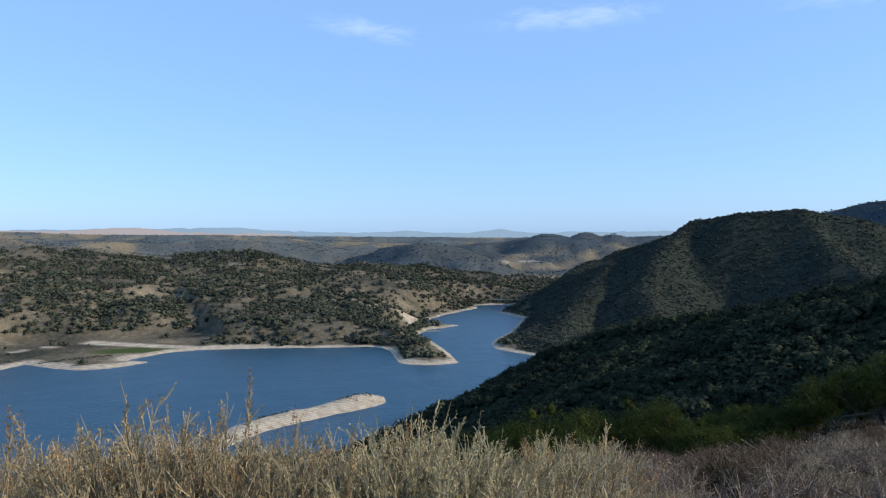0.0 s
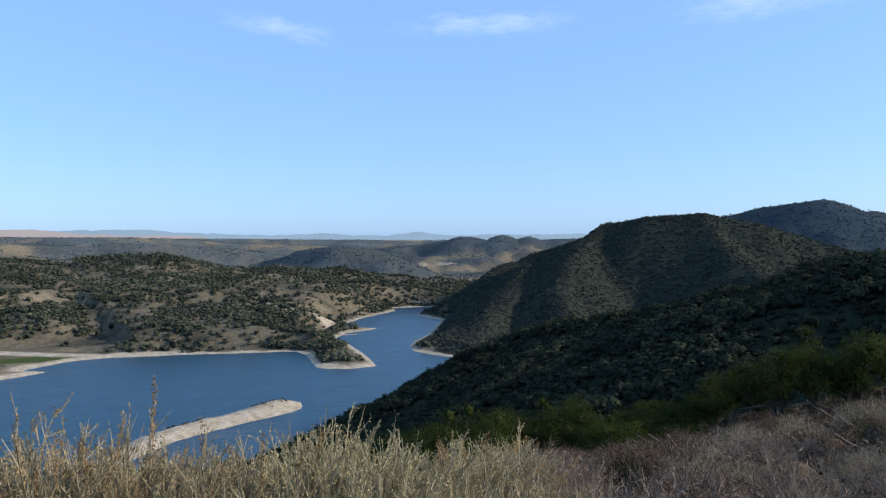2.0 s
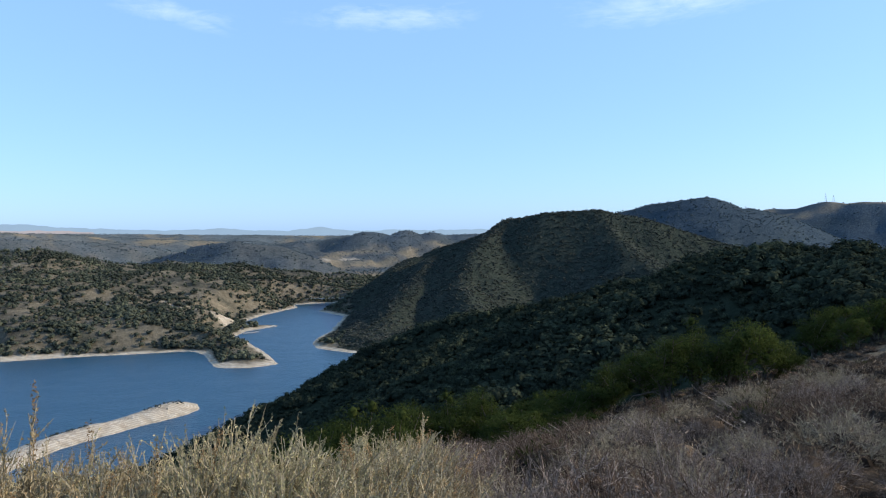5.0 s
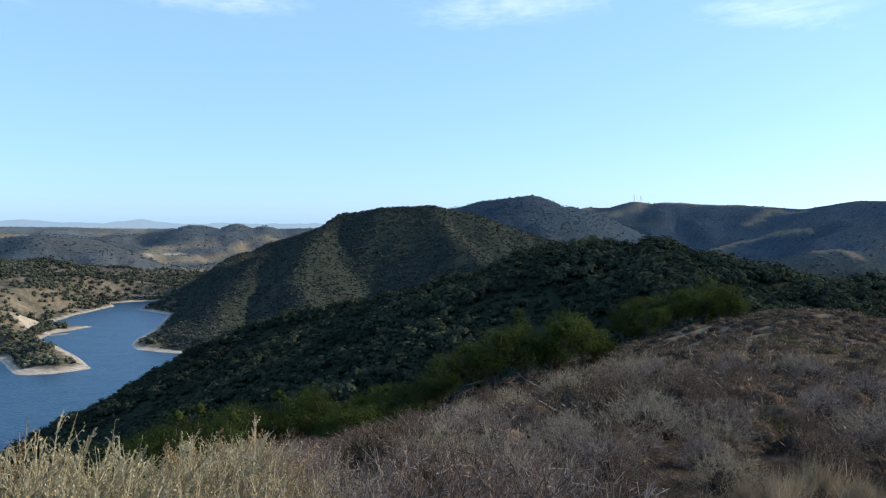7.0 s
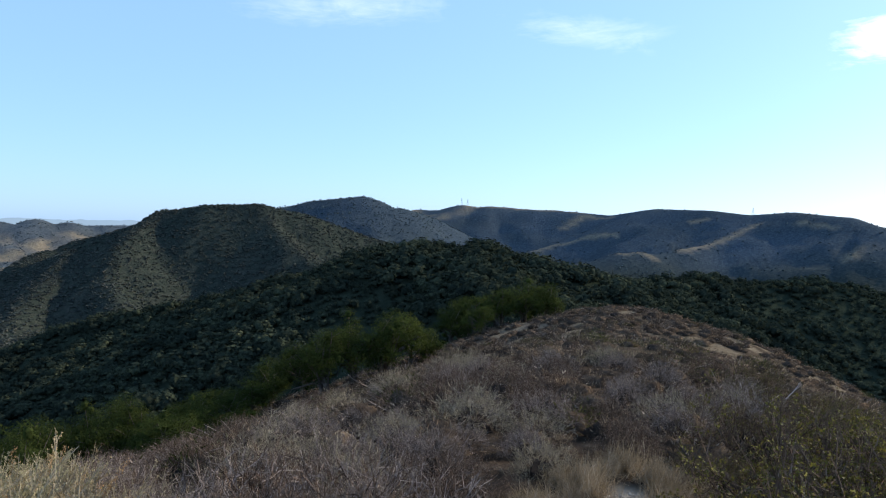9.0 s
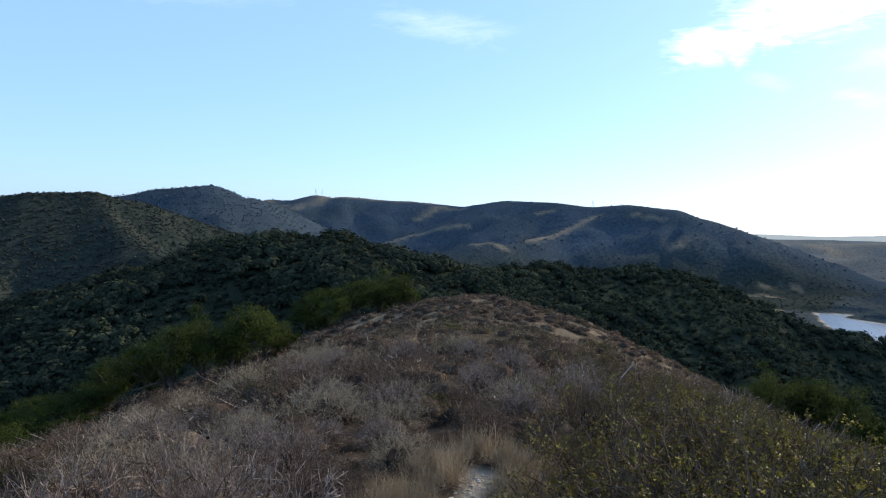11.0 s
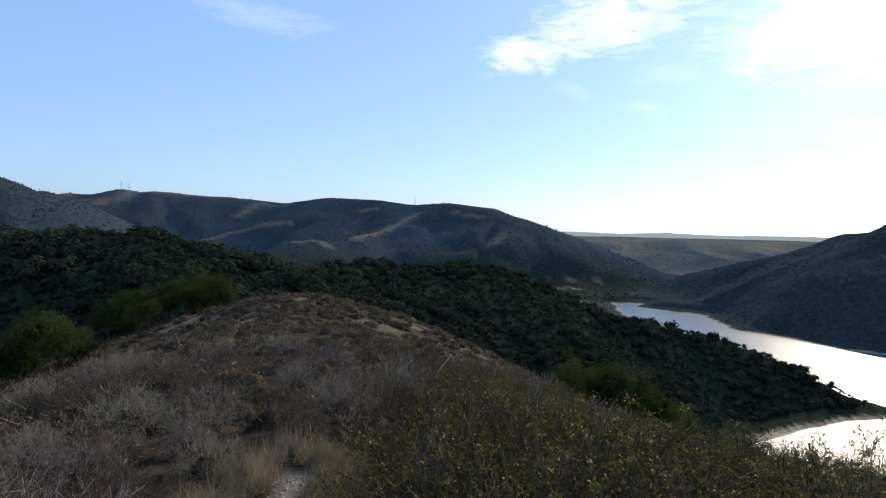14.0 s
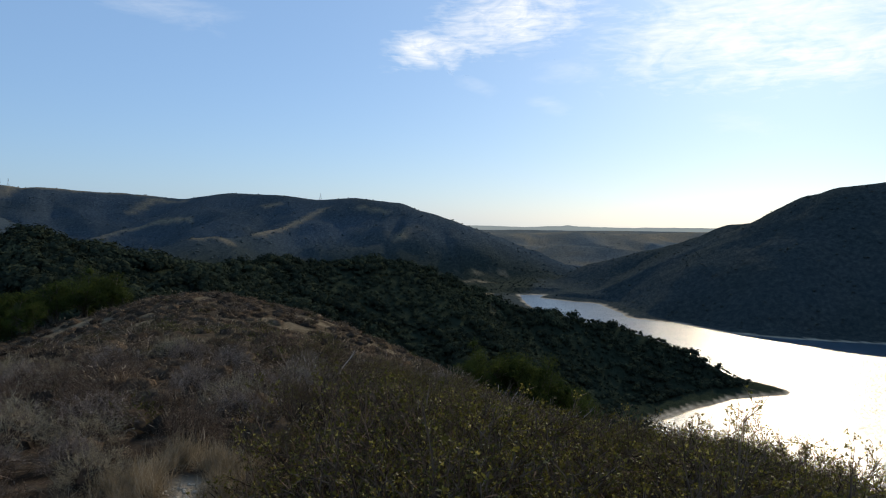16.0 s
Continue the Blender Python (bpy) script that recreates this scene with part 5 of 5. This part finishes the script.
def cloud_material(name, cover, edge, lean):
    """Cirrus: fibres drawn out along the sheet, torn by broader noise, thin towards its rim."""
    m, nt, b = material(name, 1.0, 0.0)
    uv = nt.nodes.new("ShaderNodeUVMap")
    sep = nt.nodes.new("ShaderNodeSeparateXYZ")
    nt.links.new(uv.outputs[0], sep.inputs[0])

    def hump(v):
        t = mth(nt, "SUBTRACT", mth(nt, "MULTIPLY", v, 2.0), 1.0)
        return mth(nt, "SUBTRACT", 1.0, mth(nt, "MULTIPLY", t, t))
    mask = mth(nt, "MULTIPLY", hump(sep.outputs[0]), hump(sep.outputs[1]))
    tc = nt.nodes.new("ShaderNodeTexCoord")

    def fibre(scale, stretch, detail, twist):
        mp = nt.nodes.new("ShaderNodeMapping")
        nt.links.new(tc.outputs["Object"], mp.inputs[0])
        mp.inputs["Rotation"].default_value = (0, lean, 0)
        mp.inputs["Scale"].default_value = (1.0, 1.0, stretch)
        n = nt.nodes.new("ShaderNodeTexNoise")
        n.inputs["Scale"].default_value, n.inputs["Detail"].default_value, n.inputs["Roughness"].default_value = scale, detail, 0.6
        n.inputs["Distortion"].default_value = twist
        nt.links.new(mp.outputs[0], n.inputs["Vector"])
        return n.outputs["Fac"]
    n = mth(nt, "ADD", mth(nt, "MULTIPLY", fibre(0.0026, 2.6, 6, 1.4), 0.62), mth(nt, "MULTIPLY", fibre(0.006, 6.0, 8, 0.8), 0.38))
    a = mth(nt, "MULTIPLY", mth(nt, "SUBTRACT", mth(nt, "ADD", n, mth(nt, "MULTIPLY", mask, 0.36)), edge), 2.6, True)
    a = mth(nt, "MULTIPLY", mth(nt, "MULTIPLY", a, mth(nt, "MAXIMUM", mask, 0.0)), cover, True)
    # sunlight scattered in the cloud is put in as an even glow
    e, t, ms = nt.nodes.new("ShaderNodeEmission"), nt.nodes.new("ShaderNodeBsdfTransparent"), nt.nodes.new("ShaderNodeMixShader")
    e.inputs["Color"].default_value, e.inputs["Strength"].default_value = (0.95, 0.97, 1.0, 1), 1.5
    nt.links.new(a, ms.inputs[0])
    nt.links.new(t.outputs[0], ms.inputs[1])
    nt.links.new(e.outputs[0], ms.inputs[2])
    nt.links.new(ms.outputs[0], nt.nodes["Material Output"].inputs["Surface"])
    return m


M_CLOUD, M_CLOUD_FAINT = cloud_material("cirrus", 1.0, 0.66, 0.35), cloud_material("faint_cirrus", 0.2, 0.64, 0.1)


def cloud(b0, b1, e0, e1, lean=0.0):
    """A thin sheet of high cloud far off, from bearing b0 to b1 and e0 to e1 degrees high; lean: degrees by which it rises on the way."""
    n, m = 24, 8
    V, F, U = [], [], []
    for i in range(n + 1):
        for j in range(m + 1):
            u, v = i / n, j / m
            b, e = b0 + (b1 - b0) * u, e0 + (e1 - e0) * v + lean * (u - 0.5) + 0.25 * math.sin(u * 5 + b0)
            r = 4700 + 60 * math.sin(3 * u + 2 * v)
            V.append((r * math.sin(radians(b)) * math.cos(radians(e)), r * math.cos(radians(b)) * math.cos(radians(e)), EYE[2] + r * math.sin(radians(e))))
            U.append((u, v))
    for i in range(n):
        for j in range(m):
            F.append((i * (m + 1) + j, (i + 1) * (m + 1) + j, (i + 1) * (m + 1) + j + 1, i * (m + 1) + j + 1))
    me = mesh_of("cloud", V, F, [M_CLOUD_FAINT if b0 < 62 or b1 - b0 < 9 else M_CLOUD], True)
    layer = me.uv_layers.new(name="UVMap")
    idx = np.zeros(len(me.loops), np.int32)
    me.loops.foreach_get("vertex_index", idx)
    layer.data.foreach_set("uv", np.array(U, np.float32)[idx].ravel())
    return tagged(new("cloud", me), "thin wispy white cirrus cloud in a blue sky", "cloud", "cirrus clouds", "structure")


for _c in (
        (-12.0, 0.0, 15.0, 17.3, -0.6),
        (1.0, 19.5, 15.4, 18.3, 1.0),
        (22.5, 45.0, 15.2, 19.2, 0.5),
        (44.8, 62.0, 13.7, 17.2, -1.0),
        (69.5, 79.5, 11.2, 15.9, 1.6),
        (71.5, 92.0, 12.2, 20.0, 4.5),
        (76.0, 81.0, 9.8, 11.6, -0.4),
        (82.0, 87.0, 8.2, 10.1, -0.4),
        (82.0, 90.0, 10.4, 13.2, 1.0),
        (84.0, 116.0, 8.6, 20.5, 2.5),
        (95.0, 103.0, 6.0, 8.8, 0.0),
        (96.0, 114.0, 9.0, 14.6, 1.0)):
    cloud(*_c)


# ---------------------------------------------------------------- small far things
def plain(name, colour, rough=0.8, metal=0.0):
    m, nt, b = material(name, rough, 0.3)
    nt.links.new(mix(nt, noise_node(nt, 0.6, 4), tuple(c * 0.8 for c in colour), colour), b.inputs["Base Color"])
    b.inputs["Metallic"].default_value = metal
    return m


M_WALL, M_ROOF, M_PLANK = plain("white_plaster", (0.8, 0.78, 0.74)), plain("dark_roof", (0.10, 0.08, 0.075)), plain("grey_planks", (0.42, 0.40, 0.37))
M_STEEL, M_CONCRETE, M_PANE = plain("galvanised_steel", (0.45, 0.47, 0.48), 0.5, 0.8), plain("concrete", (0.34, 0.33, 0.31)), plain("dark_pane", (0.03, 0.04, 0.05), 0.1)


def boxes(name, list_of, mat, parent, label=""):
    """One part made of boxes, each as centre and size."""
    bm = bmesh.new()
    for c, d in list_of:
        bmesh.ops.create_cube(bm, size=1, matrix=Matrix.Translation(c) @ Matrix.Diagonal((*d, 1)))
    me = bpy.data.meshes.new(name)
    bm.to_mesh(me)
    bm.free()
    me.materials.append(mat)
    return part(name, me, parent, label)


def gable(name, w, d, h, rise, over, mat, parent):
    bm = bmesh.new()
    a, b = w / 2 + over, d / 2 + over
    v = [bm.verts.new(q) for q in ((-a, -b, h), (a, -b, h), (a, b, h), (-a, b, h), (-a, 0, h + rise), (a, 0, h + rise))]
    for q in ((0, 1, 5, 4), (2, 3, 4, 5), (1, 2, 5), (3, 0, 4), (3, 2, 1, 0)):
        bm.faces.new([v[k] for k in q])
    me = bpy.data.meshes.new(name)
    bm.to_mesh(me)
    bm.free()
    me.materials.append(mat)
    return part(name, me, parent)


def house(bearing, d, w, deep, h, turn, label):
    x, y = at(bearing, d)
    ob = new("house")
    ob.matrix_basis = pose(x, y, height_at(x, y) - 0.3, 0, 0, turn)
    wall = boxes("wall", [((0, 0, h / 2), (w, deep, h))], M_WALL, ob)
    gable("roof", w, deep, h, deep * 0.22, 0.5, M_ROOF, ob)
    for k in (-0.3, 0.0, 0.3):
        boxes("door" if k == 0 else "window", [((k * w, -deep / 2 - 0.03, 1.1 if k == 0 else 1.6), (1.1, 0.1, 2.1 if k == 0 else 1.2))], M_PANE, ob)
    return tagged(ob, label, "house")


house(-28.0, 1400, 11, 8, 4.2, 20, "small white house with a dark roof among oaks")


def dock(bearing, d, length, turn):
    """A floating dock: deck, floats and mooring piles."""
    x, y = at(bearing, d)
    ob = new("floating_dock")
    ob.matrix_basis = pose(x, y, 0.0, 0, 0, turn)
    boxes("deck", [((0, 0, 0.62), (length, 2.4, 0.16))] + [((k * length / 4, 2.9, 0.6), (1.2, 3.6, 0.14)) for k in (-1.5, -0.5, 0.5, 1.5)], M_PLANK, ob)
    boxes("float_body", [((0, 0, 0.2), (length * 0.96, 2.0, 0.66))], M_CONCRETE, ob)
    for k in (-0.48, 0.0, 0.48):
        boxes("pile", [((k * length, -1.35, 0.9), (0.3, 0.3, 3.4))], M_STEEL, ob)
    return tagged(ob, "grey floating boat dock on the lake", "dock", "boat docks")


dock(-0.9, 930, 22, 20)
dock(0.2, 975, 26, 15)


def bridge():
    ob = new("causeway_bridge")
    (x0, y0), (x1, y1) = at(3.0, 1300), at(6.4, 1296)
    ob.matrix_basis = pose((x0 + x1) / 2, (y0 + y1) / 2, 0, 0, 0, math.degrees(math.atan2(y1 - y0, x1 - x0)))
    n = math.hypot(x1 - x0, y1 - y0)
    boxes("deck", [((0, 0, 6.2), (n + 8, 7, 0.9))], M_CONCRETE, ob)
    boxes("railing", [((0, -3.4, 7.2), (n + 8, 0.12, 0.9))], M_STEEL, ob)
    boxes("railing", [((0, 3.4, 7.2), (n + 8, 0.12, 0.9))], M_STEEL, ob)
    for k in range(-2, 3):
        boxes("pier", [((k * n / 5, 0, 1.8), (1.6, 5.5, 9))], M_CONCRETE, ob)
    return tagged(ob, "low grey concrete road bridge over the lake's end", "bridge")


bridge()


def pylon(bearing, d, tall):
    """A lattice power pylon."""
    x, y = at(bearing, d)
    ob = new("power_pylon")
    ob.matrix_basis = pose(x, y, height_at(x, y) - 0.5, 0, 0, 30)
    lines, bars = [], []
    for a, b in ((1, 1), (1, -1), (-1, 1), (-1, -1)):
        lines.append([(a * 3.2, b * 3.2, 0), (a * 1.0, b * 1.0, tall * 0.7), (a * 0.5, b * 0.5, tall)])
    for k in range(6):
        h0, h1 = tall * 0.12 * k, tall * 0.12 * (k + 1)
        r0, r1 = 3.2 - 2.2 * h0 / (tall * 0.7), 3.2 - 2.2 * h1 / (tall * 0.7)
        for a, b, c, e in ((1, 1, -1, 1), (-1, 1, -1, -1), (-1, -1, 1, -1), (1, -1, 1, 1)):
            bars.append([(a * r0, b * r0, h0), ((a * r0 + c * r1) / 2, (b * r0 + e * r1) / 2, (h0 + h1) / 2), (c * r1, e * r1, h1)])
    part("tower", mesh_of("tower", *tubes(np.array(lines, float), np.full((4, 3), 0.16), 4), [M_STEEL]), ob)
    part("bracing", mesh_of("bracing", *tubes(np.array(bars, float), np.full((len(bars), 3), 0.08), 3), [M_STEEL]), ob)
    for h, w in ((0.74, 5), (0.86, 6), (0.97, 4)):
        boxes("cross_arm", [((0, 0, tall * h), (w * 2, 0.35, 0.35))], M_STEEL, ob)
    return tagged(ob, "thin steel lattice power pylon on a bald ridge", "pylon", "power pylons")


pylon(43.5, 2600, 26)
pylon(44.0, 2590, 24)
pylon(66.0, 2000, 20)
